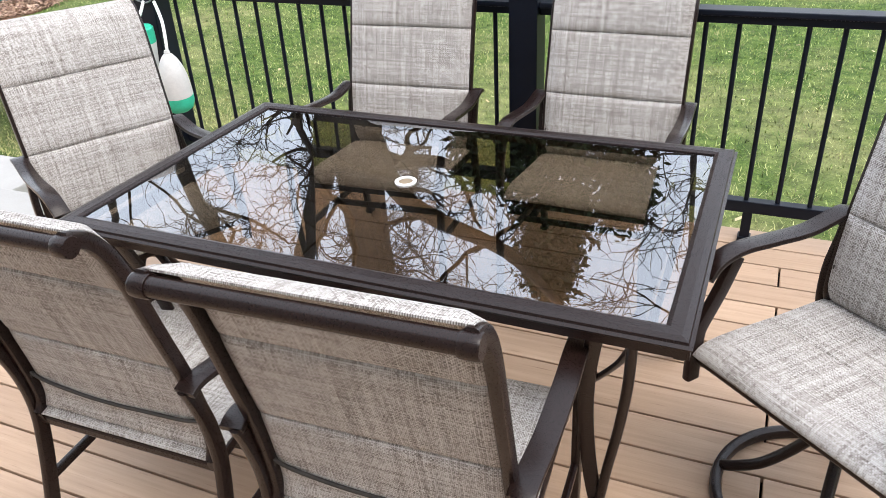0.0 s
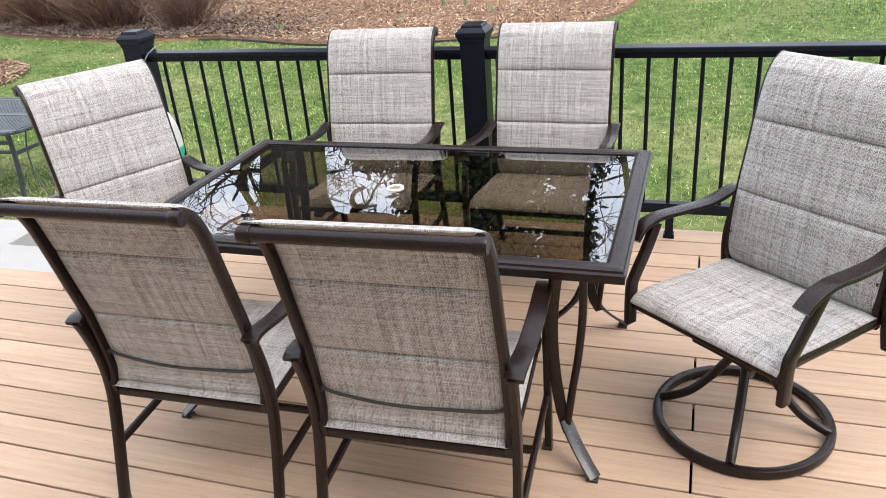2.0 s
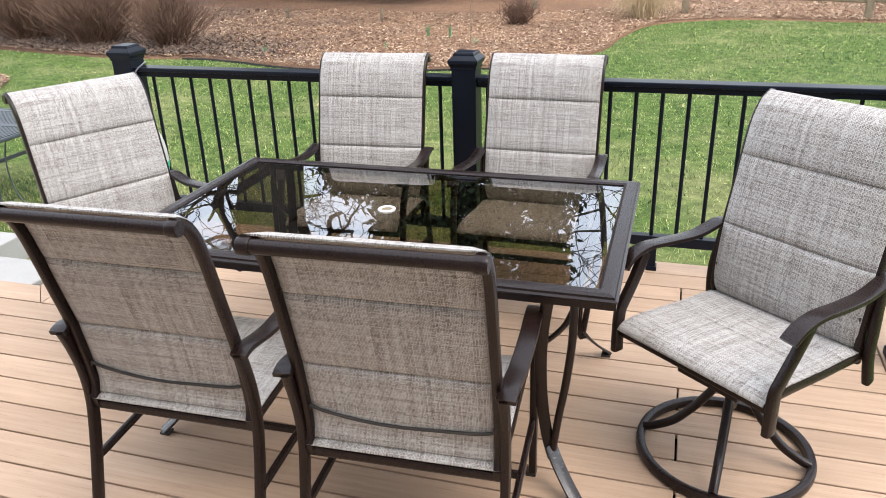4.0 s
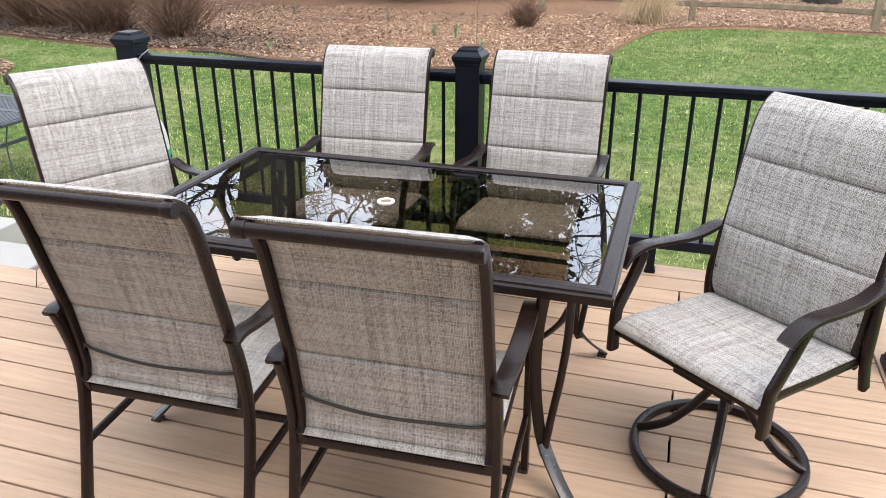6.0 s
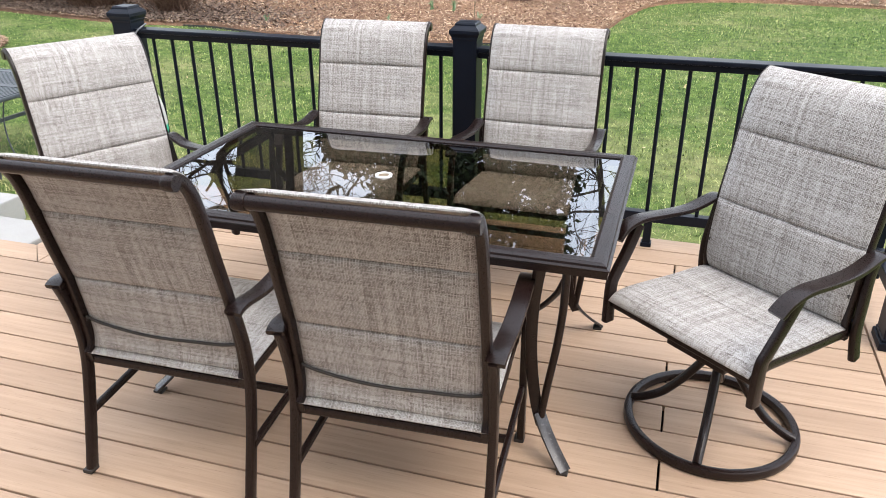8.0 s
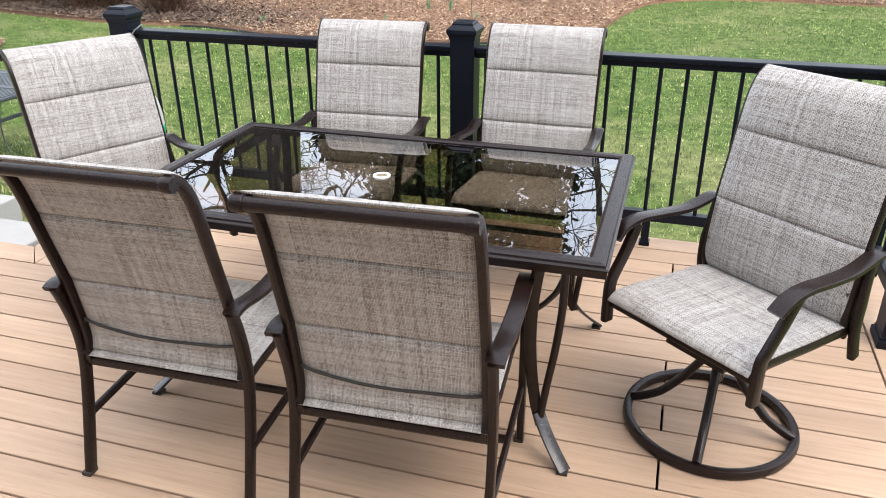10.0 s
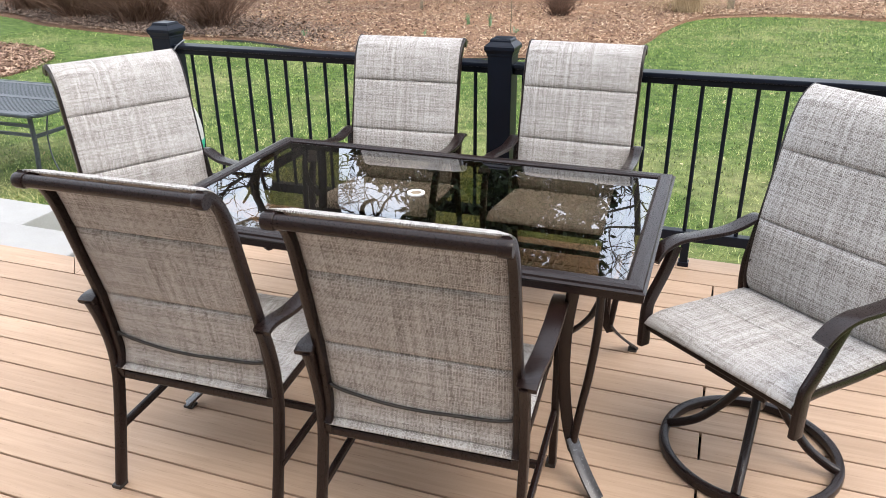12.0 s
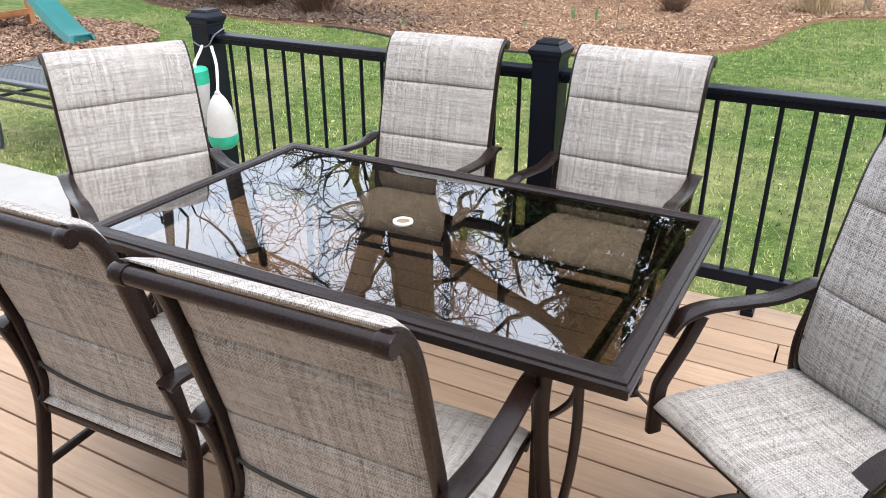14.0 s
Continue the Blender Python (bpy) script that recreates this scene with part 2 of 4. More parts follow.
def mulch_material():
    m, n, l, b = material("mulch_soil", 0.9, 0, 0.2)
    c = object_coords(n)
    v = n.new("ShaderNodeTexVoronoi")
    v.inputs["Scale"].default_value = 28
    l.new(c, v.inputs["Vector"])
    fine = noise_node(n, l, c, 50, 6, 0.7)
    big = noise_node(n, l, c, 0.5, 3)
    col = ramp(n, l, fine, [(0.3, (0.085, 0.045, 0.03)), (0.5, (0.25, 0.148, 0.095)), (0.68, (0.48, 0.31, 0.19))])
    col = mix(n, l, col, ramp(n, l, big, [(0.35, (0.72, 0.70, 0.70)), (0.65, (1.05, 1.0, 0.95))]), 1.0, "MULTIPLY")
    # soil colour darkens towards the left for shrub shade and old leaf litter
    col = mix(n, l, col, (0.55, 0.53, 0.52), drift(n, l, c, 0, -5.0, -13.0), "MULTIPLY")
    l.new(col, b.inputs["Base Color"])
    bump(n, l, b, maths(n, l, "ADD", fine, v.outputs["Distance"]), 0.9, 0.03)
    return m


M_LAWN = ground_material()
M_MULCH = mulch_material()


# ---- shape helpers ----
def mesh_from(name, bm, mat, smooth=False):
    bmesh.ops.recalc_face_normals(bm, faces=bm.faces[:])
    me = bpy.data.meshes.new(name)
    bm.to_mesh(me)
    bm.free()
    me.materials.append(mat)
    for p in me.polygons:
        p.use_smooth = smooth
    if smooth:
        me.set_sharp_from_angle(angle=radians(38))
    return me


def part(name, bm, mat, parent=None, label="", smooth=False):
    ob = new(name, mesh_from(name, bm, mat, smooth))
    ob.parent = parent
    if label:
        tagged(ob, label)
    return ob


def thing(name, label, category, group="", kind="", at=None):
    ob = tagged(new(name), label, category, group, kind)
    if at is not None:
        ob.matrix_world = at
    return ob


def box(bm, x0, x1, y0, y1, z0, z1, bevel=0.0):
    r = bmesh.ops.create_cube(bm, size=1.0, matrix=Matrix.LocRotScale(
        ((x0 + x1) / 2, (y0 + y1) / 2, (z0 + z1) / 2), None, (x1 - x0, y1 - y0, z1 - z0)))
    if bevel:
        edges = {e for v in r["verts"] for e in v.link_edges}
        bmesh.ops.bevel(bm, geom=list(edges), offset=bevel, segments=2, affect="EDGES", profile=0.6)
    return bm


def boxed(*a, **k):
    return box(bmesh.new(), *a, **k)


def spline(pts, per=6, closed=False):
    """Smooth line through points."""
    p = [Vector(q) for q in pts]
    out, c = [], len(p)
    for i in range(c if closed else c - 1):
        if closed:
            a, b, d, e = p[i - 1], p[i], p[(i + 1) % c], p[(i + 2) % c]
        else:
            a, b, d, e = p[max(i - 1, 0)], p[i], p[i + 1], p[min(i + 2, c - 1)]
        for k in range(per):
            t = k / per
            out.append(0.5 * (2 * b + (d - a) * t + (2 * a - 5 * b + 4 * d - e) * t * t + (3 * b - a - 3 * d + e) * t ** 3))
    if not closed:
        out.append(p[-1])
    return out


def section(kind, w, h, corner=0.3):
    """Outline of a bar: round, or a rectangle with rounded corners."""
    if kind == "round":
        return [(w / 2 * math.cos(a), h / 2 * math.sin(a)) for a in (2 * math.pi * k / 12 for k in range(12))]
    r = min(w, h) * corner
    out = []
    for cx, cy, a0 in ((w / 2 - r, h / 2 - r, 0), (-w / 2 + r, h / 2 - r, 90), (-w / 2 + r, -h / 2 + r, 180), (w / 2 - r, -h / 2 + r, 270)):
        for a in (a0, a0 + 45, a0 + 90):
            out.append((cx + r * math.cos(radians(a)), cy + r * math.sin(radians(a))))
    return out


def sweep(bm, line, sec, side=(1, 0, 0), closed=False, taper=None):
    """Sweeps an outline along a line; its first axis keeps to side as far as it can."""
    side = Vector(side)
    rings, c = [], len(line)
    for i, p in enumerate(line):
        a = line[i - 1] if (closed or i) else line[0]
        b = line[(i + 1) % c] if closed else line[min(i + 1, c - 1)]
        t = (b - a).normalized()
        u = side - t * side.dot(t)
        u = u.normalized() if u.length > 1e-4 else t.orthogonal().normalized()
        v = t.cross(u)
        f = taper(i / max(c - 1, 1)) if taper else 1.0
        rings.append([bm.verts.new(p + (u * x + v * y) * f) for x, y in sec])
    k = len(sec)
    for i in range(c if closed else c - 1):
        a, b = rings[i], rings[(i + 1) % c]
        for j in range(k):
            bm.faces.new((a[j], a[(j + 1) % k], b[(j + 1) % k], b[j]))
    if not closed:
        bm.faces.new(rings[0][::-1])
        bm.faces.new(rings[-1])
    return bm


def bar(pts, kind="rect", w=0.025, h=0.025, side=(1, 0, 0), per=5, closed=False, corner=0.3, taper=None):
    return sweep(bmesh.new(), spline(pts, per, closed) if per else [Vector(p) for p in pts], section(kind, w, h, corner), side, closed, taper)


def lathe(profile, count=20, at=(0, 0, 0)):
    bm = bmesh.new()
    rings = []
    for r, z in profile:
        rings.append([bm.verts.new((at[0] + r * math.cos(2 * math.pi * k / count), at[1] + r * math.sin(2 * math.pi * k / count), at[2] + z)) for k in range(count)])
    for a, b in zip(rings, rings[1:]):
        for j in range(count):
            bm.faces.new((a[j], a[(j + 1) % count], b[(j + 1) % count], b[j]))
    bm.faces.new(rings[0][::-1])
    bm.faces.new(rings[-1])
    return bm


def cloth(line, width, seams, pad=0.011, thick=0.004, cols=16, edge=0.025, fade=0.0):
    """A padded sling over a line in the y-z plane, quilted between its seams (lengths along the line)."""
    bm = bmesh.new()
    uv = bm.loops.layers.uv.new("UVMap")
    rough = [Vector(p) for p in line]
    along = [0.0]
    for a, b in zip(rough, rough[1:]):
        along.append(along[-1] + (b - a).length)
    wanted = {round(k * 0.012, 4) for k in range(int(along[-1] / 0.012) + 1)} | {0.0, along[-1]}
    for q in seams:
        wanted = {w for w in wanted if abs(w - q) > 0.011 or w in (0.0, along[-1])} | {q + d for d in (-0.010, -0.005, -0.002, 0, 0.002, 0.005, 0.010) if 0 <= q + d <= along[-1]}
    s = sorted(wanted)
    pts = [Vector([float(np.interp(w, along, [p[k] for p in rough])) for k in range(3)]) for w in s]
    sides = []
    for sign in (1, -1):
        grid = []
        for i, p in enumerate(pts):
            t = (pts[min(i + 1, len(pts) - 1)] - pts[max(i - 1, 0)]).normalized()
            nrm = Vector((0, -t.z, t.y)) * sign
            near = min(abs(s[i] - q) for q in seams)
            puff = 1 - math.exp(-(near / 0.007) ** 0.8)
            if fade:
                puff *= min((s[-1] - s[i]) / fade, 1.0)
            row = []
            for j in range(cols + 1):
                x = (j / cols - 0.5) * width
                inset = min((width / 2 - abs(x)) / edge, 1.0)
                q = p + nrm * (thick / 2 + pad * puff * (inset ** 0.6)) + Vector((x, 0, 0))
                row.append((bm.verts.new(q), x, s[i]))
            grid.append(row)
        for a, b in zip(grid, grid[1:]):
            for j in range(cols):
                quad = (a[j], a[j + 1], b[j + 1], b[j])
                f = bm.faces.new([q[0] for q in quad])
                for loop, q in zip(f.loops, quad):
                    loop[uv].uv = (q[1] + 5, q[2] + 5 + (2 if sign < 0 else 0))
        sides.append(grid)
    a, b = sides
    rim = [[g[0][j] for j in range(cols + 1)] + [g[i][cols] for i in range(1, len(g))] + [g[-1][j] for j in range(cols - 1, -1, -1)] + [g[i][0] for i in range(len(g) - 2, 0, -1)] for g in (a, b)]
    for k in range(len(rim[0])):
        m = (k + 1) % len(rim[0])
        f = bm.faces.new((rim[0][k][0], rim[0][m][0], rim[1][m][0], rim[1][k][0]))
        for loop, q in zip(f.loops, (rim[0][k], rim[0][m], rim[1][m], rim[1][k])):
            loop[uv].uv = (q[1] + 5, q[2] + 5)
    return bm


def arc_length(line):
    return sum((Vector(b) - Vector(a)).length for a, b in zip(line, line[1:]))


# ---- deck ----
PITCH = 0.1445
deck = tagged(new("deck"), "tan composite deck boards with dark gaps", "deck", "", "structure")
EDGE_Y, INNER_X, INNER_Y, RIGHT_X = 2.165, -3.115, 1.167, 0.915
FAR_X, BACK_Y = -7.0, -3.47
bm = boxed(FAR_X, INNER_X, BACK_Y, INNER_Y - 0.02, -0.24, -0.11)
box(bm, INNER_X, RIGHT_X - 0.02, BACK_Y, EDGE_Y - 0.02, -0.24, -0.11)
part("joists", bm, M_JOIST, deck)
bm = boxed(INNER_X + 0.002, RIGHT_X, EDGE_Y - 0.018, EDGE_Y, -0.57, -0.03)
box(bm, RIGHT_X - 0.018, RIGHT_X, BACK_Y, EDGE_Y - 0.02, -0.57, -0.03)
box(bm, INNER_X, INNER_X + 0.018, INNER_Y, EDGE_Y - 0.02, -0.57, -0.03)
box(bm, FAR_X, INNER_X, INNER_Y - 0.018, INNER_Y, -0.57, -0.03)
part("fascia", bm, M_BOARD, deck)


def boards():
    def plank(x0, x1, y0, y1):
        me = mesh_from("board", boxed(-(x1 - x0) / 2, (x1 - x0) / 2, -(y1 - y0) / 2, (y1 - y0) / 2, -0.025, 0.0, bevel=0.003), M_BOARD)
        ob = new("board", me)
        ob.parent, ob.location = deck, ((x0 + x1) / 2, (y0 + y1) / 2, 0)
    gap = 0.0075
    rows = range(-24, 14)
    right = RIGHT_X - PITCH
    for k in rows:
        y0, y1 = k * PITCH + gap / 2, (k + 1) * PITCH - gap / 2
        left = FAR_X if k < 7 else INNER_X + PITCH
        cuts = [left] + ([c for c in (-4.88, 0.0) if c > left + 0.3] if k % 2 == 0 else [c for c in (-6.2, -2.44 - 1.1) if c > left + 0.3]) + [right]
        for a, b in zip(cuts, cuts[1:]):
            plank(a + gap / 2, b - gap / 2, y0, y1)
    plank(INNER_X, right - gap / 2, 14 * PITCH + gap / 2, EDGE_Y)
    me_y = mesh_from("board", boxed(-0.07, 0.07, -(EDGE_Y - BACK_Y) / 2, (EDGE_Y - BACK_Y) / 2, -0.025, 0, bevel=0.003), M_BOARD)
    ob = new("board", me_y)
    ob.parent, ob.location = deck, (RIGHT_X - 0.07, (EDGE_Y + BACK_Y) / 2, 0)
    # mitred border round the inner corner
    for outline in ([(FAR_X, 7 * PITCH + 0.003), (INNER_X + PITCH - 0.004, 7 * PITCH + 0.003), (INNER_X, INNER_Y), (FAR_X, INNER_Y)],
                    [(INNER_X + PITCH, 7 * PITCH + 0.006), (INNER_X + PITCH, 14 * PITCH - 0.003), (INNER_X, 14 * PITCH - 0.003), (INNER_X, INNER_Y + 0.004)]):
        b = bmesh.new()
        f = b.faces.new([b.verts.new((x, y, 0)) for x, y in outline])
        e = bmesh.ops.extrude_face_region(b, geom=[f])
        bmesh.ops.translate(b, verts=[v for v in e["geom"] if isinstance(v, bmesh.types.BMVert)], vec=(0, 0, -0.025))
        part("board", b, M_BOARD, deck)


boards()

# pale steps down to the lawn
for k, (x1, y0, y1, z) in enumerate(((-3.52, INNER_Y + 0.003, 1.77, -0.19), (-4.58, 1.773, 2.48, -0.38))):
    tagged(part("concrete_step", boxed(-6.6, x1, y0, y1, GROUND, z, bevel=0.012), M_CONCRETE),
           "pale concrete step between deck and lawn", "step", "garden steps", "structure")

# house behind the camera closes the deck
tagged(part("wall_house", boxed(-9, 6, -3.75, -3.5, GROUND, 5.2), M_SIDING), "plain pale house wall behind the deck", "wall", "", "structure")

# ---- lawn and planting bed ----
def height(x, y):
    """The lawn's gentle unevenness."""
    f = min(max((math.hypot(x + 1, y) - 5) / 6, 0), 1)
    return GROUND + f * 0.012 * noise.noise(Vector((x * 0.25, y * 0.25, 3)))


def lawn():
    bm = bmesh.new()
    xs = [-400, -120, -50] + [-30 + k for k in range(51)] + [40, 100, 400]
    ys = [-400, -100, -30, -10, -4] + [-3 + k for k in range(41)] + [60, 130, 400]
    g = [[bm.verts.new((x, y, height(x, y))) for x in xs] for y in ys]
    for a, b in zip(g, g[1:]):
        for j in range(len(xs) - 1):
            bm.faces.new((a[j], a[j + 1], b[j + 1], b[j]))
    tagged(part("ground", bm, M_LAWN, smooth=True), "early spring lawn with pale dry patches", "lawn", "", "structure")


lawn()
BED = [(-26, 14.6), (-16, 12.0), (-13.4, 10.95), (-11.5, 10.5), (-9.9, 10.25), (-8.3, 10.35), (-7.5, 10.2), (-5.6, 9.7), (-2.85, 10.2), (-1.5, 11.75), (-1.2, 13.5), (-0.72, 15.3), (0.5, 16.15), (1.9, 16.25), (3.0, 16.05), (6, 16.0), (9, 16.3)]
PLAY = [(-9.75, 7.0), (-10.3, 7.95), (-11.1, 8.55), (-12.3, 8.95), (-14.3, 8.7), (-15.5, 7.5), (-14.5, 5.4), (-12, 4.9), (-10.4, 5.5), (-9.85, 6.2)]


def bed_strip(name, line, label):
    """Mulch from its front edge to the woods behind."""
    bm = bmesh.new()
    rows = [[bm.verts.new((x, y + d if d < 20 else (30 if x < 0 else 22.3), GROUND + z)) for x, y in line] for d, z in ((-0.03, -0.06), (0.05, 0.035), (0.6, 0.05), (2.0, 0.06), (5.0, 0.06), (20, 0.06))]
    for p, q in zip(rows, rows[1:]):
        for j in range(len(line) - 1):
            bm.faces.new((p[j], p[j + 1], q[j + 1], q[j]))
    return tagged(part(name, bm, M_MULCH, smooth=True), label, "mulch bed", "", "structure")


def bed_round(name, outline, label):
    bm = bmesh.new()
    mid = sum((Vector((x, y, 0)) for x, y in outline), Vector()) / len(outline)
    loops = [[bm.verts.new((mid.x + (x - mid.x) * f, mid.y + (y - mid.y) * f, GROUND + z)) for x, y in outline] for f, z in ((1.0, -0.05), (0.97, 0.02), (0.6, 0.03), (0.2, 0.03))]
    for p, q in zip(loops, loops[1:]):
        for j in range(len(outline)):
            bm.faces.new((p[j], p[(j + 1) % len(outline)], q[(j + 1) % len(outline)], q[j]))
    bm.faces.new(loops[-1])
    return tagged(part(name, bm, M_MULCH, smooth=True), label, "mulch patch", "", "structure")


edge_line = [(p.x, p.y) for p in spline([(x, y, 0) for x, y in BED], 5)]
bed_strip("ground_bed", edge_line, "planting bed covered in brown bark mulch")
bed_round("ground_play", [(p.x, p.y) for p in spline([(x, y, 0) for x, y in PLAY], 4, True)], "round bark chip patch below the swing set")
tagged(part("edging", bar([(x, y - 0.02, GROUND + 0.012) for x, y in edge_line if -8.6 < x < -2.4], "rect", 0.045, 0.014, (0, 0, 1), 0), M_EDGING),
       "black plastic edging between lawn and mulch", "edging", "", "structure")


# ---- railing ----
RAIL_Y, RAIL_TOP = 2.07, 0.943


def rail_post(x, y, label):
    p = thing("rail_post", label, "post", "railing posts", at=pose(x, y, 0))
    part("post_sleeve", boxed(-0.060, 0.060, -0.060, 0.060, 0.0, 0.985, bevel=0.004), M_RAIL, p, smooth=False)
    bm = bmesh.new()
    for w, z0, z1 in ((0.072, 0.0, 0.035), (0.064, 0.035, 0.05)):
        box(bm, -w, w, -w, w, z0, z1, 0.006)
    part("post_skirt", bm, M_RAIL, p)
    bm = bmesh.new()
    rings = []
    for w, z in ((0.0615, 0.978), (0.064, 0.984), (0.064, 0.992), (0.071, 1.005), (0.074, 1.010), (0.074, 1.025), (0.068, 1.032), (0.052, 1.046), (0.051, 1.053), (0.046, 1.060)):
        rings.append([bm.verts.new((sx * w, sy * w, z)) for sx, sy in ((-1, -1), (1, -1), (1, 1), (-1, 1))])
    for a, b in zip(rings, rings[1:]):
        for j in range(4):
            bm.faces.new((a[j], a[(j + 1) % 4], b[(j + 1) % 4], b[j]))
    bm.faces.new(rings[-1])
    bm.faces.new(rings[0][::-1])
    part("post_cap", bm, M_RAIL, p)
    return p


POST_A, POST_B, POST_C = -3.055, -1.098, 0.835
rail_post(POST_A, RAIL_Y, "black railing corner post with a stepped cap, hung with buoys")
rail_post(POST_B, RAIL_Y, "black railing post with a stepped cap")
rail_post(POST_C, RAIL_Y, "black railing corner post with a stepped cap")
rail_post(POST_C + 0.02, 1.40, "black railing post with a flared base skirt")


def rail_section(x0, x1, first, pitch, feet, turned=None):
    """A run of railing from x0 to x1 along the deck edge."""
    r = thing("railing", "black metal deck railing with thin upright balusters", "railing", "railing sections", at=turned or pose(0, RAIL_Y, 0))
    bm = boxed(x0, x1, -0.045, 0.045, RAIL_TOP - 0.022, RAIL_TOP, bevel=0.006)
    part("handrail", bm, M_RAIL, r)
    part("top_channel", boxed(x0, x1, -0.024, 0.024, RAIL_TOP - 0.052, RAIL_TOP - 0.023, bevel=0.003), M_RAIL, r)
    part("bottom_rail", boxed(x0, x1, -0.024, 0.024, 0.135, 0.185, bevel=0.004), M_RAIL, r)
    me = mesh_from("baluster", bar([(0, 0, 0.184), (0, 0, RAIL_TOP - 0.05)], "round", 0.019, 0.019, (1, 0, 0), 0), M_RAIL, True)
    x = first
    while x < x1 - 0.03:
        if x > x0 + 0.03:
            b = new("baluster", me)
            b.parent, b.location = r, (x, 0, 0)
        x += pitch
    for f in feet:
        bm = boxed(f - 0.019, f + 0.019, -0.019, 0.019, 0.02, 0.135)
        box(bm, f - 0.026, f + 0.026, -0.026, 0.026, 0.0, 0.022, 0.003)
        part("support_foot", bm, M_RAIL, r)
    return r


rail_section(POST_A + 0.060, POST_B - 0.060, -2.906, 0.1193, (-2.08,))
rail_section(POST_B + 0.060, POST_C - 0.060, -0.991, 0.1182, (-0.15,))
rail_section(-0.60, -0.056, -0.52, 0.1125, (), pose(POST_C + 0.02, 1.99, 0, 0, 0, 90))


# ---- dining chairs ----
BACK = [(0, -0.177, 0.402), (0, -0.166, 0.424), (0, -0.162, 0.46), (0, -0.172, 0.55), (0, -0.192, 0.66), (0, -0.221, 0.77), (0, -0.247, 0.87), (0, -0.269, 0.95), (0, -0.290, 1.003), (0, -0.316, 1.040), (0, -0.341, 1.057), (0, -0.362, 1.064)]
SEAT = [(0, -0.196, 0.392), (0, -0.12, 0.402), (0, 0.0, 0.412), (0, 0.14, 0.428), (0, 0.225, 0.435), (0, 0.272, 0.430), (0, 0.296, 0.412)]


def at_x(line, x, dy=0.0, dz=0.0):
    return [(x, p[1] + dy, p[2] + dz) for p in line]


def upper_chair(c):
    """Slings, back frame and arms, the same on both kinds of chair."""
    back = spline(BACK, 7)
    sling = part("back_sling", cloth(back[1:], 0.512, [0.0, 0.250, 0.484, arc_length(back[1:])], 0.013, fade=0.07), M_SLING, c, smooth=True)
    seat = spline(SEAT, 8)
    rails = {}
    part("seat_sling", cloth(seat, 0.522, [0.0, 0.24, arc_length(seat)], 0.0075), M_SLING, c, smooth=True)
    for sx in (-1, 1):
        rails[sx] = part("back_rail", bar(at_x(BACK, sx * 0.255, -0.012, -0.012), "rect", 0.024, 0.032, per=6), M_BRONZE, c, smooth=True)
        part("seat_rail", bar(at_x(SEAT[:-1], sx * 0.255, 0, -0.016), "rect", 0.024, 0.030, per=5), M_BRONZE, c, smooth=True)
        # flat curved arm with a drooping nose
        arm = [(sx * 0.281, -0.240, 0.632), (sx * 0.283, -0.20, 0.640), (sx * 0.286, -0.08, 0.626), (sx * 0.290, 0.05, 0.638), (sx * 0.290, 0.15, 0.650), (sx * 0.288, 0.22, 0.640), (sx * 0.284, 0.262, 0.610)]
        part("arm", bar(arm, "rect", 0.050, 0.015, (1, 0, 0), 6, corner=0.22), M_BRONZE, c, smooth=True)
        part("piping_end", boxed(sx * 0.246 - 0.006, sx * 0.246 + 0.006, -0.188, -0.160, 0.498, 0.512, bevel=0.003), M_PIPING, sling)
    top_bar = part("top_bar", bar([(-0.262, -0.372, 1.042), (0.262, -0.372, 1.042)], "round", 0.034, 0.034, (0, 0, 1), 0), M_BRONZE, c, smooth=True)
    for sx in (-1, 1):
        part("end_cap", bar([(sx * 0.240, -0.372, 1.042), (sx * 0.243, -0.372, 1.042), (sx * 0.266, -0.372, 1.042), (sx * 0.270, -0.372, 1.042)], "round", 0.041, 0.041, (0, 0, 1), 0, taper=lambda f: 0.93 if f in (0, 1) else 1.0), M_BRONZE, top_bar, smooth=True)
    droop = [(-0.245, -0.183, 0.512), (-0.20, -0.186, 0.500), (-0.10, -0.183, 0.482), (0.0, -0.181, 0.476), (0.10, -0.183, 0.482), (0.20, -0.186, 0.490), (0.245, -0.183, 0.498)]
    part("piping", bar(droop, "round", 0.009, 0.009, (0, 0, 1), 5), M_PIPING, sling, "dark piped lower hem of the back")
    part("rear_bar", bar([(-0.262, -0.180, 0.368), (0.262, -0.180, 0.368)], "rect", 0.030, 0.026, (0, 0, 1), 0), M_BRONZE, c)
    part("front_bar", bar([(-0.262, 0.268, 0.392), (0.262, 0.268, 0.392)], "rect", 0.026, 0.024, (0, 0, 1), 0), M_BRONZE, c)
    for sx in (-1, 1):
        for y, z in ((-0.205, 0.56), (-0.175, 0.43)):
            part("bolt", bar([(sx * 0.268, y, z), (sx * 0.276, y, z)], "round", 0.010, 0.010, (0, 0, 1), 0), M_RAIL, rails[sx])


